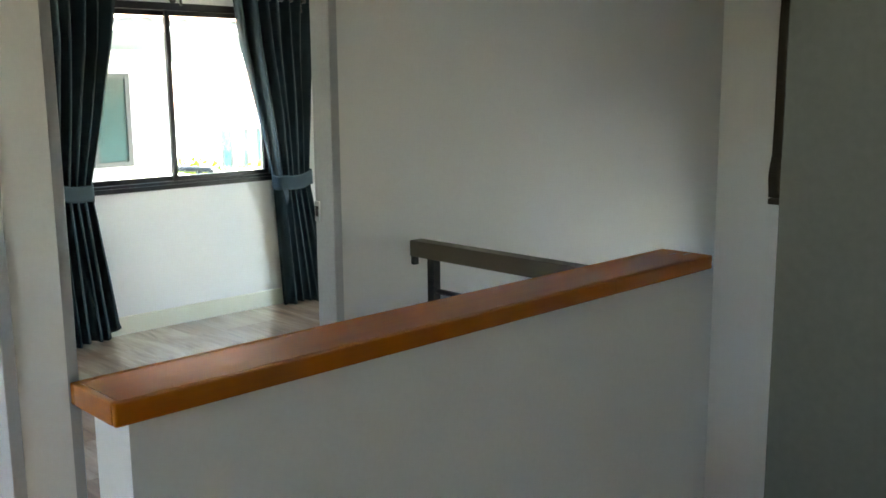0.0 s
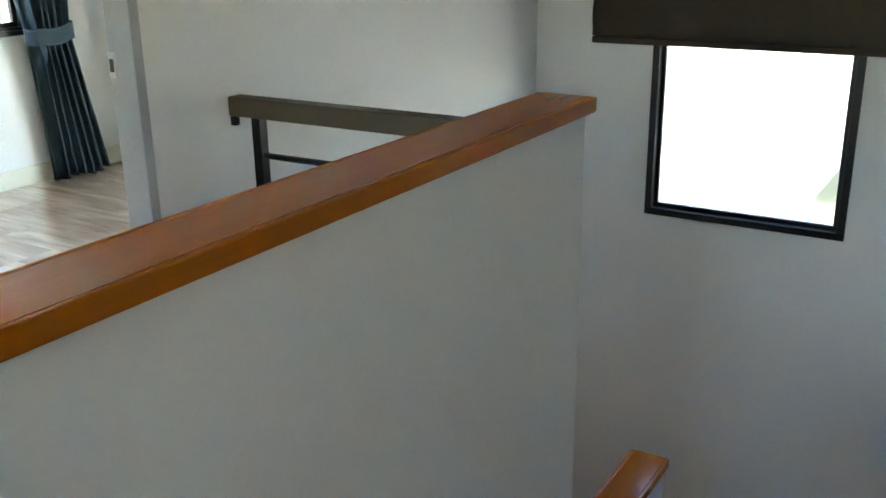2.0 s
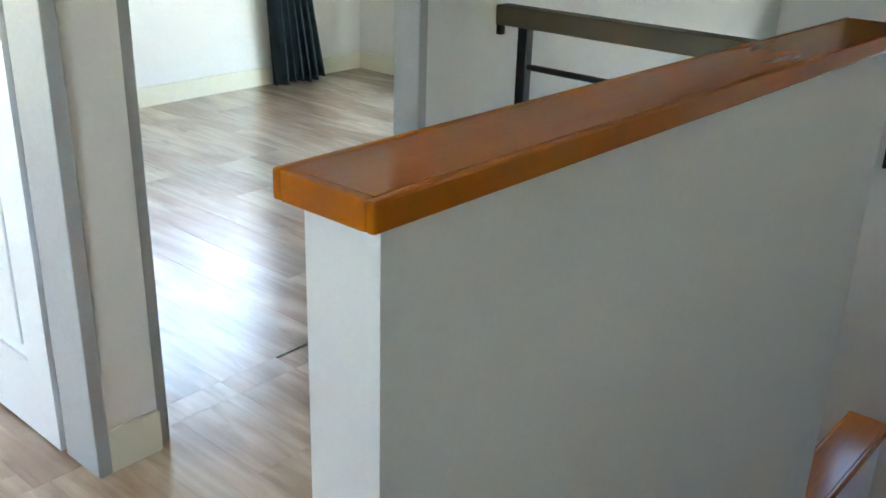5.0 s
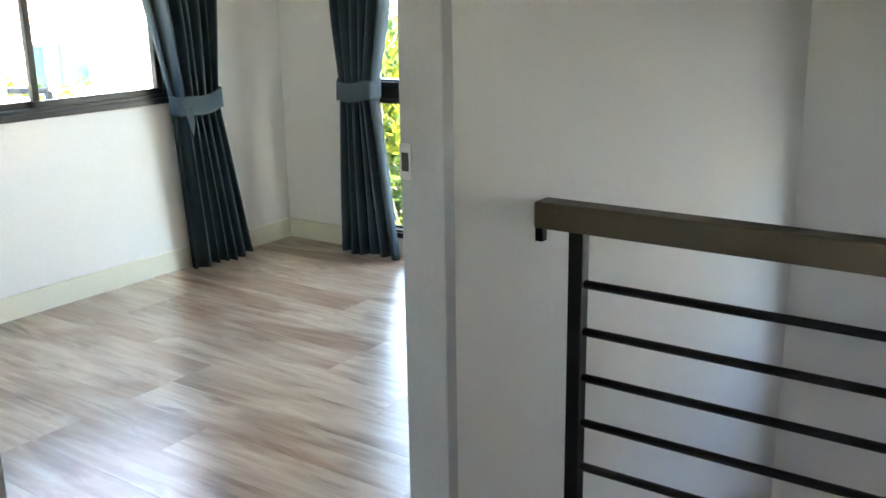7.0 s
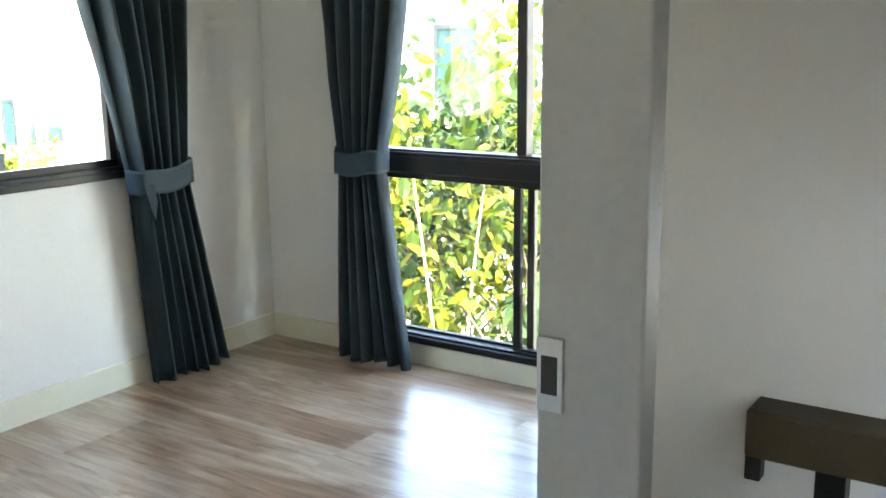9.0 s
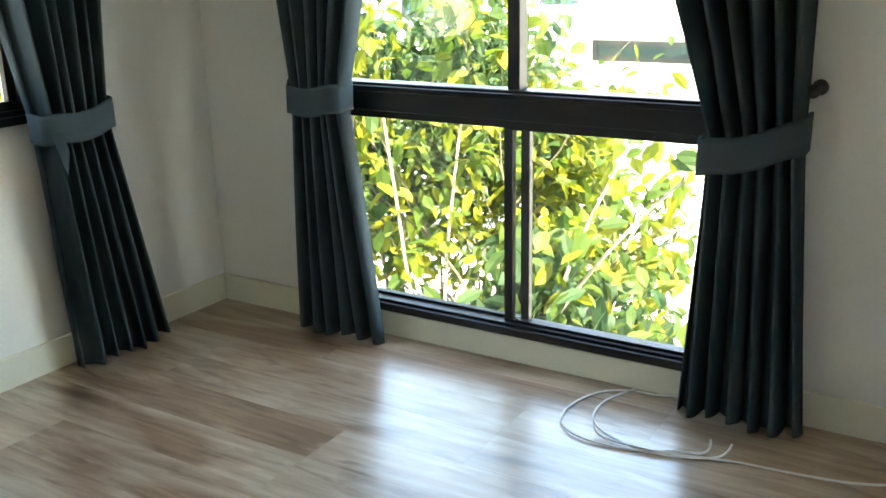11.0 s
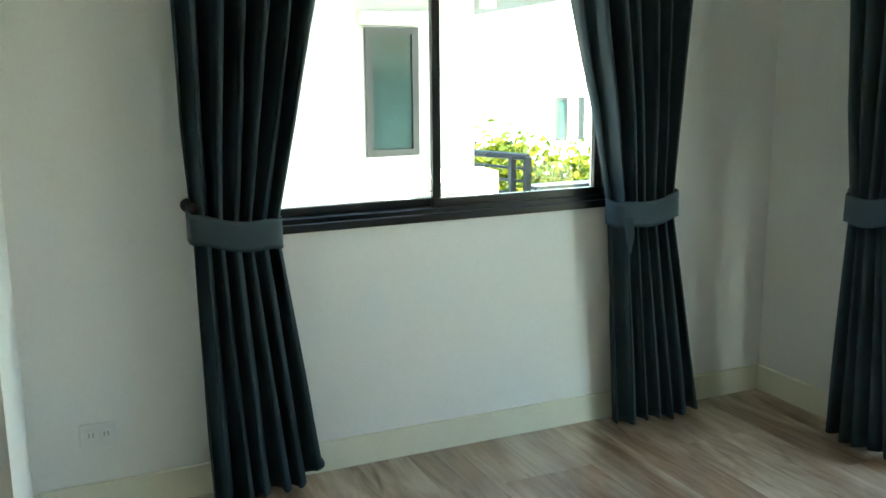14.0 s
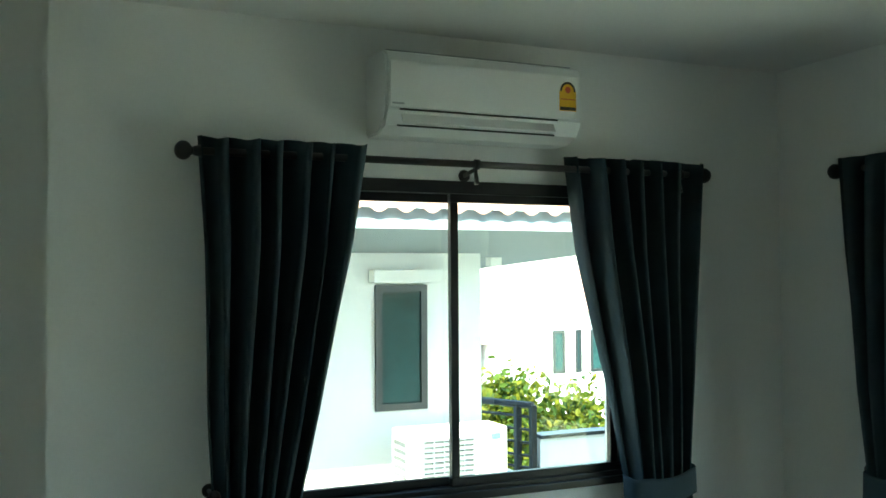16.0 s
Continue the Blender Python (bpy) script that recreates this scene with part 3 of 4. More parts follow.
bmesh.ops.create_circle(bm, cap_ends=True, segments=24, radius=0.012, matrix=Matrix.Translation((0.7315, -0.2052, 0.183)) @ Matrix.Rotation(radians(90), 4, "X"))
box(bm, 0.70, 0.763, -0.2052, -0.2046, 0.148, 0.151)
part("label_mark", bm, RED, ac, "red mark on the label")
part("label_bar", boxes((0.697, 0.766, -0.2052, -0.2046, 0.110, 0.122)), DARK, ac, "dark bar on the label")
bm = bmesh.new()
for k in range(14):
    a0, a1 = math.pi * k / 14, math.pi * (k + 1) / 14
    vs = [bm.verts.new((0.7315 + r * math.cos(q), -0.2054, 0.178 + r * math.sin(q))) for r, q in ((0.034, a0), (0.034, a1), (0.026, a1), (0.026, a0))]
    bm.faces.new(vs)
part("label_arc", bm, DARK, ac, "dark arc on the label")
part("name_mark", boxes((0.02, 0.065, -0.2034, -0.2026, 0.088, 0.094)), FRAME_GREY, ac, "small grey mark")

# ---- socket and cable ----
sock = thing("wall_socket", (1.10, YC, 0.235), "white double wall socket above the baseboard", "socket")
part("cover_plate", boxes((0, 0.115, -0.010, -0.0005, 0, 0.075), bevel=0.004), WHITE_PL, sock)
for i in range(2):
    s = part("outlet", boxes((0.016 + i * 0.046, 0.052 + i * 0.046, -0.0125, -0.0102, 0.018, 0.057), bevel=0.001), WHITE_PL, sock)
    part("slot", boxes((0.026 + i * 0.046, 0.030 + i * 0.046, -0.0132, -0.0127, 0.03, 0.045), (0.038 + i * 0.046, 0.042 + i * 0.046, -0.0132, -0.0127, 0.03, 0.045)), FRAME_GREY, sock)


def cable_curve(points, r=0.0036):
    cu = bpy.data.curves.new("cable", "CURVE")
    cu.dimensions, cu.bevel_depth, cu.bevel_resolution, cu.resolution_u = "3D", r, 3, 8
    sp = cu.splines.new("NURBS")
    sp.points.add(len(points) - 1)
    sp.use_endpoint_u, sp.order_u = True, 3
    for p, c in zip(sp.points, points):
        p.co = (*c, 1)
    cu.materials.append(WHITE_PL)
    return cu


cable = thing("cable", (3.5, 2.1, 0), "loosely coiled white cable lying on the floor", "cable")
h = 0.005
for nm, pts in (("loop", [(0.05, -0.19, 0.05), (0.045, -0.2, h), (0.02, -0.1, h), (-0.04, 0.0, h), (-0.05, 0.13, h), (-0.03, 0.21, h + 0.004), (0.04, 0.27, h), (0.16, 0.28, h), (0.27, 0.24, h), (0.33, 0.17, h), (0.335, 0.05, h), (0.33, -0.02, 0.03)]),
                ("loop", [(0.05, -0.25, 0.05), (0.05, -0.24, h), (0.0, -0.15, h), (-0.03, -0.02, h), (0.0, 0.10, h + 0.006), (0.06, 0.17, h + 0.006), (0.16, 0.2, h), (0.26, 0.19, h), (0.33, 0.14, h + 0.006)]),
                ("lead", [(0.02, 0.145, 0.025), (0.0, 0.14, h + 0.004), (-0.03, 0.05, h + 0.007), (-0.02, -0.08, h + 0.007), (0.04, -0.25, h), (0.055, -0.42, h), (0.08, -0.58, h), (0.15, -0.70, h), (0.3, -0.74, h)])):
    ob = new(nm, cable_curve(pts))
    ob.parent = cable

# ---- outside ----
GROUND = mottled("ground_soil", (0.10, 0.11, 0.05), (0.22, 0.21, 0.13), 0.9, 0.6, 8, 0.4)
PAVE = mottled("concrete_pale", (0.42, 0.41, 0.39), (0.55, 0.54, 0.51), 0.85, 1.2, 20, 0.3)
DRIVE = mottled("drive_concrete", (0.13, 0.125, 0.115), (0.19, 0.185, 0.17), 0.85, 0.8, 30, 0.3)
TWIG = mottled("twig_bark", (0.06, 0.048, 0.03), (0.11, 0.09, 0.06), 0.85, 6, 60, 0.4)
GRILLE = mottled("grille_grey", (0.16, 0.165, 0.17), (0.2, 0.205, 0.21), 0.5, 6, 80, 0.05)
RENDERED = mottled("rendered_wall", (0.68, 0.69, 0.68), (0.76, 0.76, 0.75), 0.8, 0.8, 30, 0.25)
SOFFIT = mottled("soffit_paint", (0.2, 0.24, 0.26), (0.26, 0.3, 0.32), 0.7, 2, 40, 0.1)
TILE_OUT = mottled("roof_tile", (0.42, 0.22, 0.17), (0.55, 0.32, 0.25), 0.75, 2, 30, 0.3, per_object=0.2)
GREY_ALU = mottled("grey_frame", (0.012, 0.015, 0.017), (0.022, 0.026, 0.03), 0.4, 5, 60, 0.05)
# reflected sky and trees are painted into the panes as teal mottling
FAR_GLASS = mottled("dark_glass_painted_reflection", (0.006, 0.02, 0.022), (0.03, 0.075, 0.08), 0.06, 3.5, 9, 0, spec=0.15, rough_var=0.03)
BARK = mottled("pale_bark", (0.22, 0.19, 0.13), (0.42, 0.37, 0.27), 0.85, 6, 40, 0.5, stretch=(1, 1, 0.3))


def leaf_material(name, colours):
    m, n, l, b = shader(name, 0.6, spec=0.25)
    geo = n.new("ShaderNodeNewGeometry")
    ramp = n.new("ShaderNodeValToRGB")
    cr = ramp.color_ramp
    cr.elements[0].position, cr.elements[0].color = 0.0, (*colours[0], 1)
    cr.elements[1].position, cr.elements[1].color = 1.0, (*colours[-1], 1)
    for i, c in enumerate(colours[1:-1]):
        e = cr.elements.new((i + 1) / (len(colours) - 1))
        e.color = (*c, 1)
    l.new(geo.outputs["Random Per Island"], ramp.inputs[0])
    tc = n.new("ShaderNodeTexCoord")
    nz = n.new("ShaderNodeTexNoise")
    nz.inputs["Scale"].default_value = 1.1
    l.new(tc.outputs["Object"], nz.inputs["Vector"])
    mix = n.new("ShaderNodeMix")
    mix.data_type, mix.blend_type = "RGBA", "MULTIPLY"
    mix.inputs[0].default_value = 0.5
    l.new(ramp.outputs[0], mix.inputs[6])
    l.new(nz.outputs[0], mix.inputs[7])
    l.new(mix.outputs[2], b.inputs["Base Color"])
    tr = n.new("ShaderNodeBsdfTranslucent")
    l.new(ramp.outputs[0], tr.inputs[0])
    ms = n.new("ShaderNodeMixShader")
    ms.inputs[0].default_value = 0.5
    l.new(b.outputs[0], ms.inputs[1])
    l.new(tr.outputs[0], ms.inputs[2])
    l.new(ms.outputs[0], n["Material Output"].inputs["Surface"])
    return m


LEAF = leaf_material("leaves_yellow_green", [(0.03, 0.065, 0.014), (0.055, 0.1, 0.016), (0.09, 0.14, 0.016), (0.15, 0.175, 0.014), (0.2, 0.19, 0.014), (0.1, 0.135, 0.016)])
LEAF_DARK = leaf_material("leaves_green", [(0.02, 0.05, 0.016), (0.04, 0.085, 0.04), (0.055, 0.1, 0.025), (0.1, 0.145, 0.03)])


def leaves(points, size, seed, droop=0.4):
    """One mesh of folded leaves at the given points."""
    rng = np.random.default_rng(seed)
    verts, faces = [], []
    for p in points:
        yaw, pitch, roll = rng.uniform(0, 6.283), rng.normal(-droop, 0.6), rng.normal(0, 0.7)
        ln = size * rng.uniform(0.6, 1.25)
        m = Matrix.Translation(p) @ Euler((roll, -pitch, yaw)).to_matrix().to_4x4()
        k = len(verts)
        for c in ((0, 0, 0), (0.35, 0.25, 0.05), (0.75, 0.2, 0.03), (1, 0, -0.1), (0.75, -0.2, 0.03), (0.35, -0.25, 0.05), (0.5, 0, 0)):
            verts.append(m @ (Vector(c) * ln))
        faces += [(k, k + 6, k + 1), (k + 1, k + 6, k + 2), (k + 2, k + 6, k + 3), (k + 3, k + 6, k + 4), (k + 4, k + 6, k + 5), (k + 5, k + 6, k)]
    me = bpy.data.meshes.new("crown")
    me.from_pydata([tuple(v) for v in verts], [], faces)
    me.update()
    return me


def limb(bm, a, d, ln, r, depth, rnd, tips):
    """A tapered limb that bends and forks; the ends of twigs go to tips."""
    p, steps = Vector(a), 4
    d = Vector(d).normalized()
    for i in range(steps):
        d = (d + Vector((rnd.uniform(-0.18, 0.18), rnd.uniform(-0.18, 0.18), rnd.uniform(-0.05, 0.12)))).normalized()
        q = p + d * ln / steps
        r2 = r * 0.86
        tube(bm, p, q, r, r2, n=7, caps=False)
        p, r = q, r2
        if depth < 2:
            tips.append((Vector(p), d.copy(), depth))
    if depth > 0:
        for k in range(3):
            nd = (d + Vector((rnd.uniform(-0.9, 0.9), rnd.uniform(-0.9, 0.9), rnd.uniform(-0.2, 0.6)))).normalized()
            limb(bm, p, nd, ln * rnd.uniform(0.55, 0.8), r * 0.7, depth - 1, rnd, tips)


def tree(at, stems, height, radius, per_tip, size, material, seed, label, lean=(0, 0), droop=0.4, name="tree", spread=0.28):
    ob = thing(name, at, label, name)
    rnd = random.Random(seed)
    bm, tips = bmesh.new(), []
    for k in range(stems):
        d = Vector((lean[0] + rnd.uniform(-0.35, 0.35), lean[1] + rnd.uniform(-0.35, 0.35), 1))
        limb(bm, (rnd.uniform(-0.12, 0.12), rnd.uniform(-0.12, 0.12), -0.05), d, height * rnd.uniform(0.42, 0.56), radius, 3, rnd, tips)
    part("trunk", bm, TWIG, ob, "brown bark", smooth=True)
    pts = []
    for p, d, dep in tips:
        for k in range(per_tip):
            q = p + Vector((rnd.gauss(0, spread), rnd.gauss(0, spread), rnd.gauss(0, spread * 0.7)))
            if abs(q.x) < 1.2 and abs(q.y) < 1.3:
                pts.append(q)
    me = leaves(pts, size, seed, droop)
    me.materials.append(material)
    cr = new("crown", me)
    cr.parent = ob
    return ob


ground = structure("ground", boxes((-300, 300, -300, 300, LOW - 0.32, LOW - 0.12)), GROUND, "dry grassy garden soil", "ground")
# unseen pale slab, added so that ground bounce west of the house is neutral
structure("bounce_slab_west", boxes((-7, -2.56, -3, 4, LOW - 0.12, LOW - 0.03)), PAVE, "unseen pale slab added to bounce neutral daylight", "pavement")
driveway = structure("pavement_drive", boxes((XB + 0.16, 8.55, -40, 1.2, LOW - 0.12, LOW - 0.025)), DRIVE, "sunlit grey concrete drive beside the house", "pavement")
pavement = structure("pavement", boxes((8.6, 13.4, -40, 60, LOW - 0.12, LOW - 0.02)), PAVE, "sunlit pale concrete lane", "pavement")

# garden outside the tall window
tree((6.9, 4.9, LOW - 0.1), 3, 4.4, 0.045, 7, 0.145, LEAF, 21, "slender multi-stemmed garden tree with yellow-green leaves", spread=0.15)
tree((7.85, 4.6, LOW - 0.1), 3, 3.15, 0.04, 4, 0.175, LEAF, 23, "low garden tree with broad yellow-green leaves", spread=0.15)
tree((6.5, 3.65, LOW - 0.1), 3, 2.4, 0.026, 4, 0.19, LEAF_DARK, 24, "dark green garden shrub with long drooping leaves", droop=0.9, name="shrub", spread=0.14)
tree((6.9, 4.4, LOW - 0.1), 3, 2.9, 0.026, 3, 0.13, LEAF, 27, "sunlit yellow-green garden shrub", name="shrub", spread=0.15)
tree((7.5, 5.3, LOW - 0.1), 4, 3.3, 0.03, 8, 0.11, LEAF_DARK, 25, "dense green garden shrub", name="shrub", spread=0.15)
tree((7.9, 6.1, LOW - 0.1), 4, 3.6, 0.03, 8, 0.16, LEAF_DARK, 29, "taller green hedge shrub in front of the garden wall", name="shrub", spread=0.2)
# a bare-stemmed shrub with long pale canes close to the window
canes = thing("cane_shrub", (6.0, 4.0, LOW - 0.1), "garden shrub with long pale bare canes", "shrub")
crnd = random.Random(9)
tips = []
for k in range(9):
    bm = bmesh.new()
    a0 = Vector((crnd.uniform(-0.15, 0.15), crnd.uniform(-0.1, 0.2), -0.03))
    d = Vector((crnd.uniform(-0.08, 0.15), 0.28 - 0.075 * k, 1)).normalized()
    p, r = a0, 0.02
    for i in range(12):
        d = (d + Vector((crnd.uniform(-0.04, 0.04), -0.012 * k + crnd.uniform(-0.03, 0.03), -0.012 * k))).normalized()
        q = p + d * 0.33
        tube(bm, p, q, r, r * 0.93, n=7, caps=False)
        p, r = q, r * 0.93
        if i > 7:
            tips.append(p.copy())
    part("cane", bm, BARK, canes, smooth=True)
pts = [p + Vector((crnd.gauss(0, 0.1), crnd.gauss(0, 0.12), crnd.gauss(0, 0.1))) for p in tips for _ in range(9)]
me = leaves(pts, 0.16, 77)
me.materials.append(LEAF)
tuft = new("leaf_tuft", me)
tuft.parent = canes
tagged(tuft, kind="stuff")
# tree behind the neighbour's terrace
tree((8.75, 15.0, LOW - 0.1), 3, 2.35, 0.07, 26, 0.16, LEAF, 31, "round garden tree behind the neighbour's terrace", spread=0.3)


def far_pane(parent, u0, u1, v, z0, z1, axis="y", w=0.05):
    """A framed window set on a facade that faces -y or -x; one stands in for carport shade."""
    fr = bmesh.new()
    rows = ((u0, u1, z0, z0 + w), (u0, u1, z1 - w, z1), (u0, u0 + w, z0 + w, z1 - w), (u1 - w, u1, z0 + w, z1 - w))
    for r in rows:
        if axis == "y":
            box(fr, r[0], r[1], v - 0.03, v, r[2], r[3])
        else:
            box(fr, v - 0.03, v, r[0], r[1], r[2], r[3])
    win = part("window", fr, GREY_ALU, parent, "dark grey frame with a dark pane")
    g = boxes((u0 + w, u1 - w, v - 0.012, v - 0.002, z0 + w, z1 - w) if axis == "y" else (v - 0.012, v - 0.002, u0 + w, u1 - w, z0 + w, z1 - w))
    part("pane", g, FAR_GLASS, win)
    return win


# neighbour's house to the north
YN = 6.93
nb = thing("neighbour_house", (0, 0, LOW - 0.12), "white rendered neighbour house with tiled roof and grey eaves", "house")
zz = -(LOW - 0.12)


def at_z(bm):
    bmesh.ops.translate(bm, verts=bm.verts, vec=(0, 0, zz))
    return bm


part("wall", at_z(boxes((-6, 3.89, YN, 14.0, LOW - 0.12, 1.96))), RENDERED, nb, "white rendered wall")
w = far_pane(nb, 3.10, 3.47, YN, 0.78 + zz, 1.615 + zz, w=0.045)
part("hood", at_z(boxes((3.06, 3.545, YN - 0.10, YN, 1.63, 1.715), bevel=0.004)), RENDERED, nb, "white window hood")
bm = bmesh.new()
plan = ((-6.6, 5.9, 1.935), (5.25, 5.9, 1.935), (4.36, 7.85, 1.735), (-6.6, 7.85, 1.735))
lo = [bm.verts.new(p) for p in plan]
hi = [bm.verts.new((p[0], p[1], p[2] + 0.03)) for p in plan]
bm.faces.new(lo[::-1])
bm.faces.new(hi)
for i in range(4):
    k = (i + 1) % 4
    bm.faces.new((lo[i], lo[k], hi[k], hi[i]))
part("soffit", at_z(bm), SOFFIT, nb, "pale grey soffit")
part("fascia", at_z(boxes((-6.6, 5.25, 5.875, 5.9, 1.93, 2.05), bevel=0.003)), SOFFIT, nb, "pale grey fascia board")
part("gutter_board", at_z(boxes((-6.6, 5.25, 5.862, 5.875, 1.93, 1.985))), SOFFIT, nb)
part("wall_lamp", at_z(boxes((3.93, 4.02, 6.85, 6.93, 1.74, 1.80), bevel=0.004)), WHITE_PL, nb, "small pale wall lamp")
roof_nb = part("roof", at_z(boxes((-6.6, 5.2, 5.95, 6.2, 2.02, 2.05))), TILE_OUT, nb)
# corrugated tile courses
bm = bmesh.new()
nx, ny = 480, 9
grid = []
for j in range(ny + 1):
    y = 5.83 + j * 0.33
    for lift in (0.0, 0.03):
        z = 2.065 + (y - 5.83) * 0.5 + lift - (0.0 if lift else 0.03)
        grid.append([bm.verts.new((-6.6 + 11.9 * i / nx, y + (0.0 if lift else 0.001), z + 0.018 * math.sin(2 * math.pi * i / 6.4))) for i in range(nx + 1)])
for r0, r1 in zip(grid, grid[1:]):
    for i in range(nx):
        bm.faces.new((r0[i], r0[i + 1], r1[i + 1], r1[i]))
part("roof_tiles", at_z(bm), TILE_OUT, nb, "red-brown wavy roof tiles", smooth=True)

# condenser on the neighbour's wall
cond = thing("outdoor_condenser", (3.14, 6.46, 0.13), "white outdoor air-conditioner condenser on brackets by the neighbour's wall", "condenser")
part("casing", boxes((0, 0.70, 0, 0.27, 0, 0.57), bevel=0.012), WHITE_PL, cond)
bm = bmesh.new()
for i in range(15):
    box(bm, 0.10, 0.46, -0.012, -0.004, 0.06 + i * 0.032, 0.066 + i * 0.032)
for i in range(6):
    box(bm, 0.10 + i * 0.07, 0.106 + i * 0.07, -0.016, -0.010, 0.06, 0.52)
part("fan_grille", bm, SOFFIT, cond, "grey fan grille")
part("fan_recess", boxes((0.11, 0.45, -0.003, -0.0005, 0.06, 0.52)), GRILLE, cond)
bm = bmesh.new()
for i in range(9):
    box(bm, -0.006, -0.0005, 0.02, 0.22, 0.08 + i * 0.05, 0.105 + i * 0.05)
part("side_vent", bm, GRILLE, cond, "grey side vents")
part("corner_mark", boxes((0.58, 0.65, -0.004, -0.0005, 0.49, 0.53)), mottled("mark_blue", (0.1, 0.35, 0.5), (0.14, 0.42, 0.58), 0.5), cond, "small blue mark")
for x in (0.12, 0.56):
    part("wall_bracket", boxes((x, x + 0.03, 0.0, 0.47, -0.035, -0.001), (x, x + 0.03, 0.44, 0.47, -0.25, -0.035)), GREY_ALU, cond)

# neighbour's terrace with a railing
terr = thing("terrace", (3.92, 7.9, LOW - 0.12), "white rendered terrace beside the neighbour house", "terrace")
part("parapet", boxes((1.06, 6.0, 0.1, 0.22, 0, 0.30 + zz)), RENDERED, terr, "white parapet wall")
part("parapet_cap", boxes((1.06, 6.0, 0.07, 0.25, 0.30 + zz, 0.33 + zz)), GREY_ALU, terr, "dark coping")
part("slab", boxes((0, 1.06, 0.1, 5.0, 0, -0.05 + zz)), RENDERED, terr)
trail = thing("terrace_railing", (4.9, 8.0, -0.05), "dark metal terrace railing", "railing")
ea, eb = Vector((0.03, 0.03, 0)), Vector((-0.52, 1.25, 0))
for z, r in ((0.63, 0.03), (0.53, 0.012), (0.42, 0.012), (0.31, 0.012), (0.2, 0.012), (0.1, 0.012)):
    part("rail_bar", tube(bmesh.new(), ea + Vector((0, 0, z)), eb + Vector((0, 0, z)), r, n=8), GREY_ALU, trail)
for f in (0, 0.12, 0.5, 1):
    p = ea.lerp(eb, f)
    part("post", boxes((p.x - 0.025, p.x + 0.025, p.y - 0.025, p.y + 0.025, 0.0, 0.63)), GREY_ALU, trail)


def far_house(name, x0, x1, y0, y1, top, dark_panes, axis, label, roof_h=0.5, roof_over=0.4):
    ob = thing(name, (0, 0, LOW - 0.12), label, "house")
    part("wall", boxes((x0, x1, y0, y1, 0, top + zz)), RENDERED, ob, "white rendered wall")
    bm = bmesh.new()
    o = roof_over
    base = [bm.verts.new((x, y, top + zz)) for x, y in ((x0 - o, y0 - o), (x1 + o, y0 - o), (x1 + o, y1 + o), (x0 - o, y1 + o))]
    cx, cy = (x0 + x1) / 2, (y0 + y1) / 2
    hx = max(0.2, (x1 - x0 - (y1 - y0)) / 2)
    hy = max(0.2, (y1 - y0 - (x1 - x0)) / 2)
    ridge = [bm.verts.new((cx - hx, cy - hy, top + zz + roof_h)), bm.verts.new((cx + hx, cy + hy, top + zz + roof_h))]
    if hx >= hy:
        for f in ((base[0], base[1], ridge[1], ridge[0]), (base[1], base[2], ridge[1]), (base[2], base[3], ridge[0], ridge[1]), (base[3], base[0], ridge[0])):
            bm.faces.new(f)
    else:
        for f in ((base[0], base[1], ridge[0]), (base[1], base[2], ridge[1], ridge[0]), (base[2], base[3], ridge[1]), (base[3], base[0], ridge[0], ridge[1])):
            bm.faces.new(f)
    bm.faces.new(base[::-1])
    part("roof", bm, TILE_OUT, ob, "pale red tiled roof")
    v = y0 if axis == "y" else x0
    for u0, u1, z0, z1 in dark_panes:
        far_pane(ob, u0, u1, v, z0 + zz, z1 + zz, axis, 0.08)
    return ob


far_house("distant_house", 14.2, 22.0, 24.0, 31.0, 0.75, [(14.75, 15.15, -1.0, 0.2), (15.5, 15.7, -1.0, 0.2), (16.0, 16.5, -1.0, 0.2), (15.2, 16.1, -3.0, -1.9)], "y", "distant white house with tall windows", roof_h=1.3)
far_house("distant_house", 9.0, 14.0, 27.0, 34.0, -0.3, [(11.4, 12.0, -1.6, -0.9), (12.6, 13.2, -1.6, -0.9)], "y", "distant low white house with a red roof", roof_h=0.8)
# the first, low wide pane is a dark strip for the shade below the carport
far_house("street_house", 15.5, 24.0, 2.0, 12.0, 3.0, [(5.3, 7.35, -0.22, 0.1), (6.02, 6.45, 0.92, 1.75), (7.6, 8.3, 0.4, 1.8), (10.0, 11.0, 0.4, 1.8)], "x", "white rendered house across the lane", roof_h=1.5)
far_house("street_house", 15.5, 24.0, -12.0, -1.0, 3.0, [(-4.2, -2.9, 0.5, 1.6), (-7.0, -6.0, 0.5, 1.6)], "x", "white rendered house further along the lane", roof_h=1.5)
port = thing("carport", (12.6, 4.4, LOW - 0.02), "white flat-roofed carport across the lane", "carport")
part("roof_slab", boxes((0, 2.85, 0, 4.2, 3.62, 3.86)), RENDERED, port)
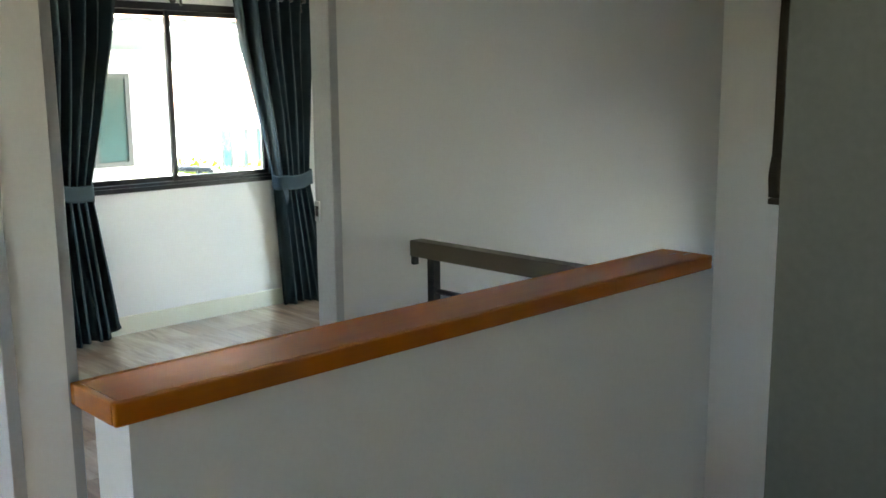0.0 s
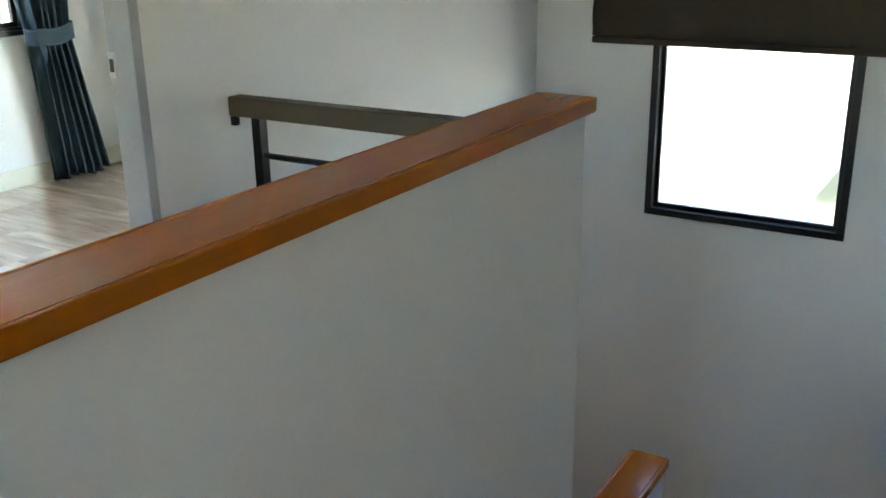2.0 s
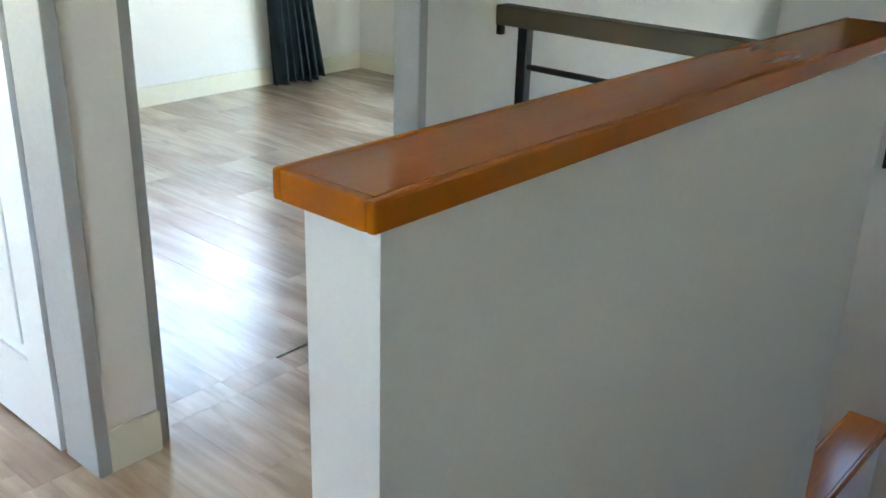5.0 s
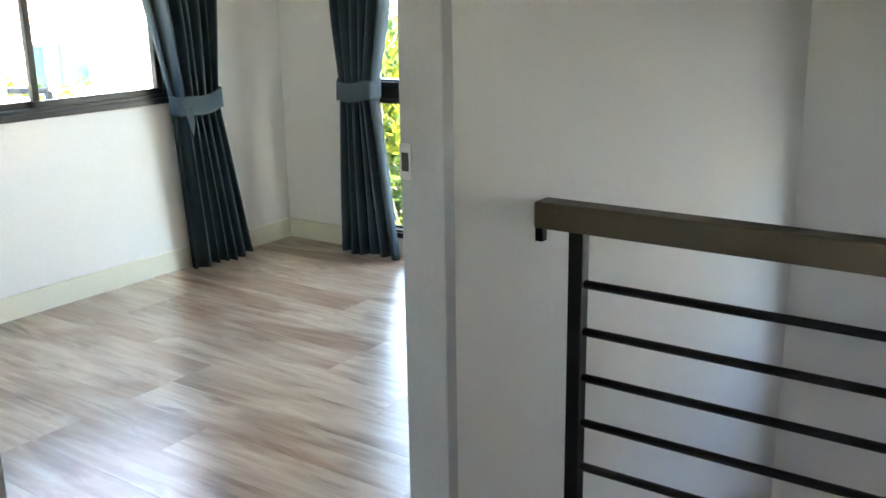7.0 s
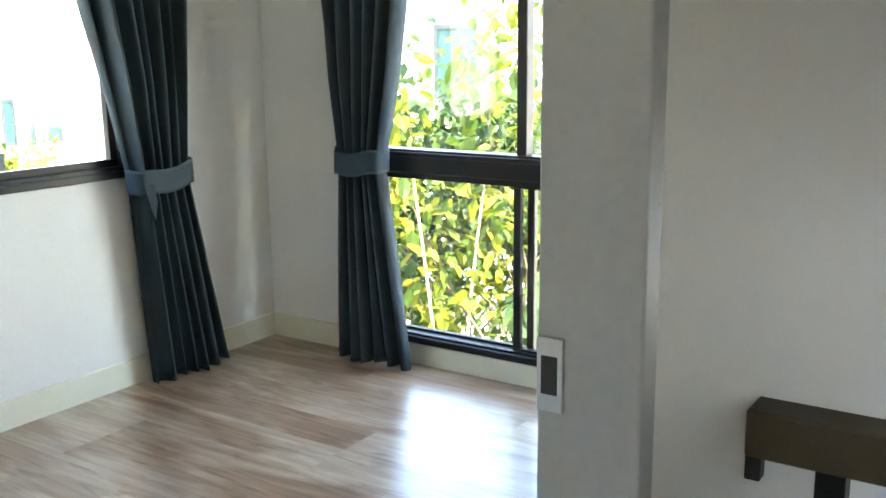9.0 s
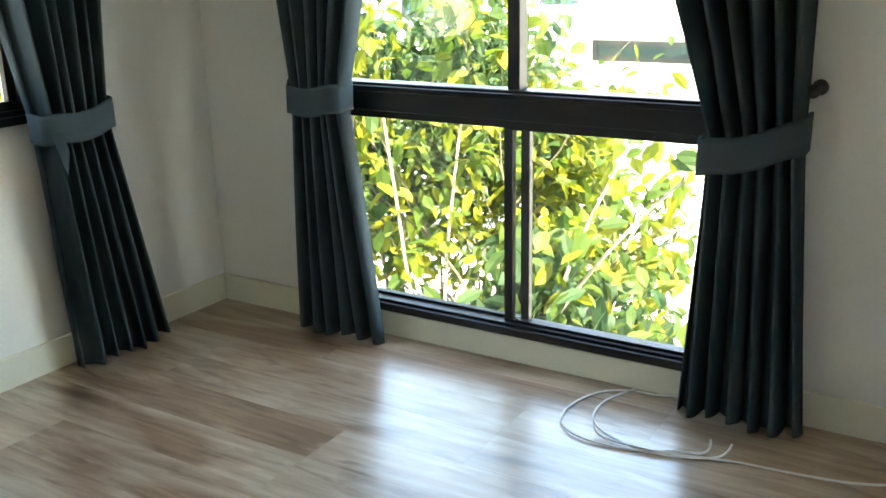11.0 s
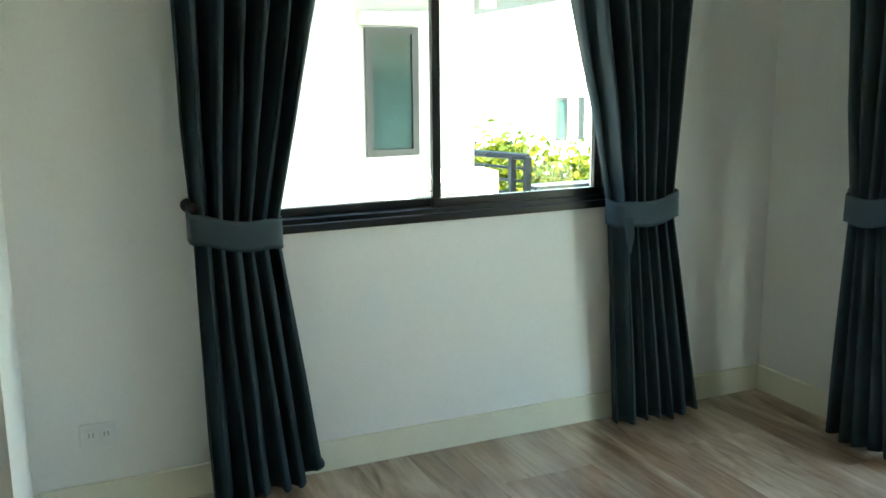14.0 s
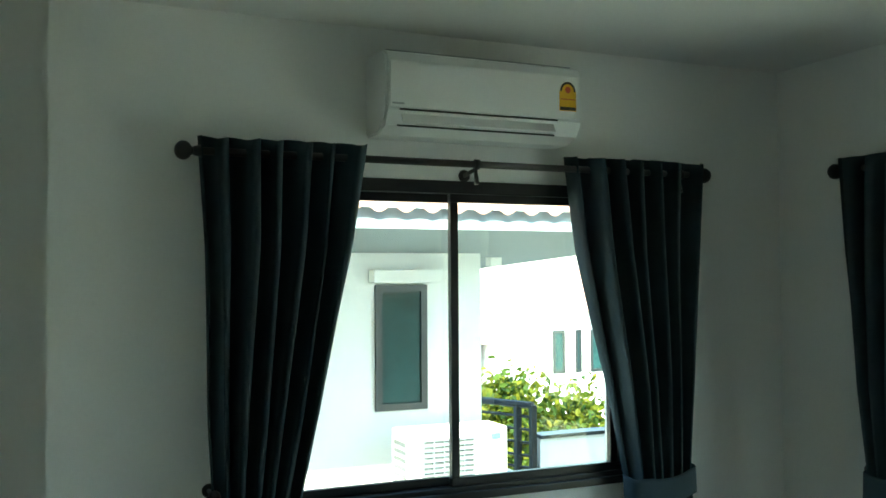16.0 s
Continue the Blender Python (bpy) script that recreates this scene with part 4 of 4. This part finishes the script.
for x, y in ((0.1, 0.1), (0.1, 3.9), (2.6, 0.1), (2.6, 3.9)):
    part("post", boxes((x, x + 0.2, y, y + 0.2, 0, 3.62)), RENDERED, port)
garden_wall = thing("garden_wall", (8.45, -6, LOW - 0.12), "white rendered garden wall along the lane", "wall")
part("wall", boxes((0, 0.12, 0, 26, 0, 1.5)), RENDERED, garden_wall)
part("coping", boxes((-0.03, 0.15, 0, 26, 1.5, 1.56)), PAVE, garden_wall)

# ---- floor planks ----
PW, PL_ = 0.192, 1.22
ROOMS = ((-2.4, 0.65, -3.2, 0.0195), (-2.4, 0.0295, 0.0195, 0.1455), (-2.4, 1.698, 0.1455, YA), (0.387, 1.38, YA, YA2), (0.25, XB, YA2, YC), (-2.4, 0.25, YA, YC))
plank_cache = {}


def plank_mesh(w, l):
    key = (round(w, 3), round(l, 3))
    if key not in plank_cache:
        c, g = 0.0003, 0.0001
        vs = [(g, g, -0.012), (w - g, g, -0.012), (w - g, l - g, -0.012), (g, l - g, -0.012)]
        vs += [(g, g, -c), (w - g, g, -c), (w - g, l - g, -c), (g, l - g, -c)]
        vs += [(g + c, g + c, 0), (w - g - c, g + c, 0), (w - g - c, l - g - c, 0), (g + c, l - g - c, 0)]
        fs = [(8, 9, 10, 11)]
        for k in (0, 4):
            for i in range(4):
                j = (i + 1) % 4
                fs.append((k + i, k + j, k + 4 + j, k + 4 + i))
        me = bpy.data.meshes.new("plank")
        me.from_pydata(vs, [], fs)
        me.materials.append(PLANK)
        plank_cache[key] = me
    return plank_cache[key]


rnd = random.Random(4)
col = 0
x = -2.4
while x < XB - 0.01:
    y = -3.2 - rnd.choice((0.0, 0.41, 0.81))
    while y < YC:
        for rx0, rx1, ry0, ry1 in ROOMS:
            a0, a1, b0, b1 = max(x, rx0), min(x + PW, rx1), max(y, ry0), min(y + PL_, ry1)
            if a1 - a0 > 0.012 and b1 - b0 > 0.012:
                o = new("plank", plank_mesh(a1 - a0, b1 - b0))
                o.parent, o.location = floor_slab, (a0, b0, 0)
        y += PL_
    x += PW
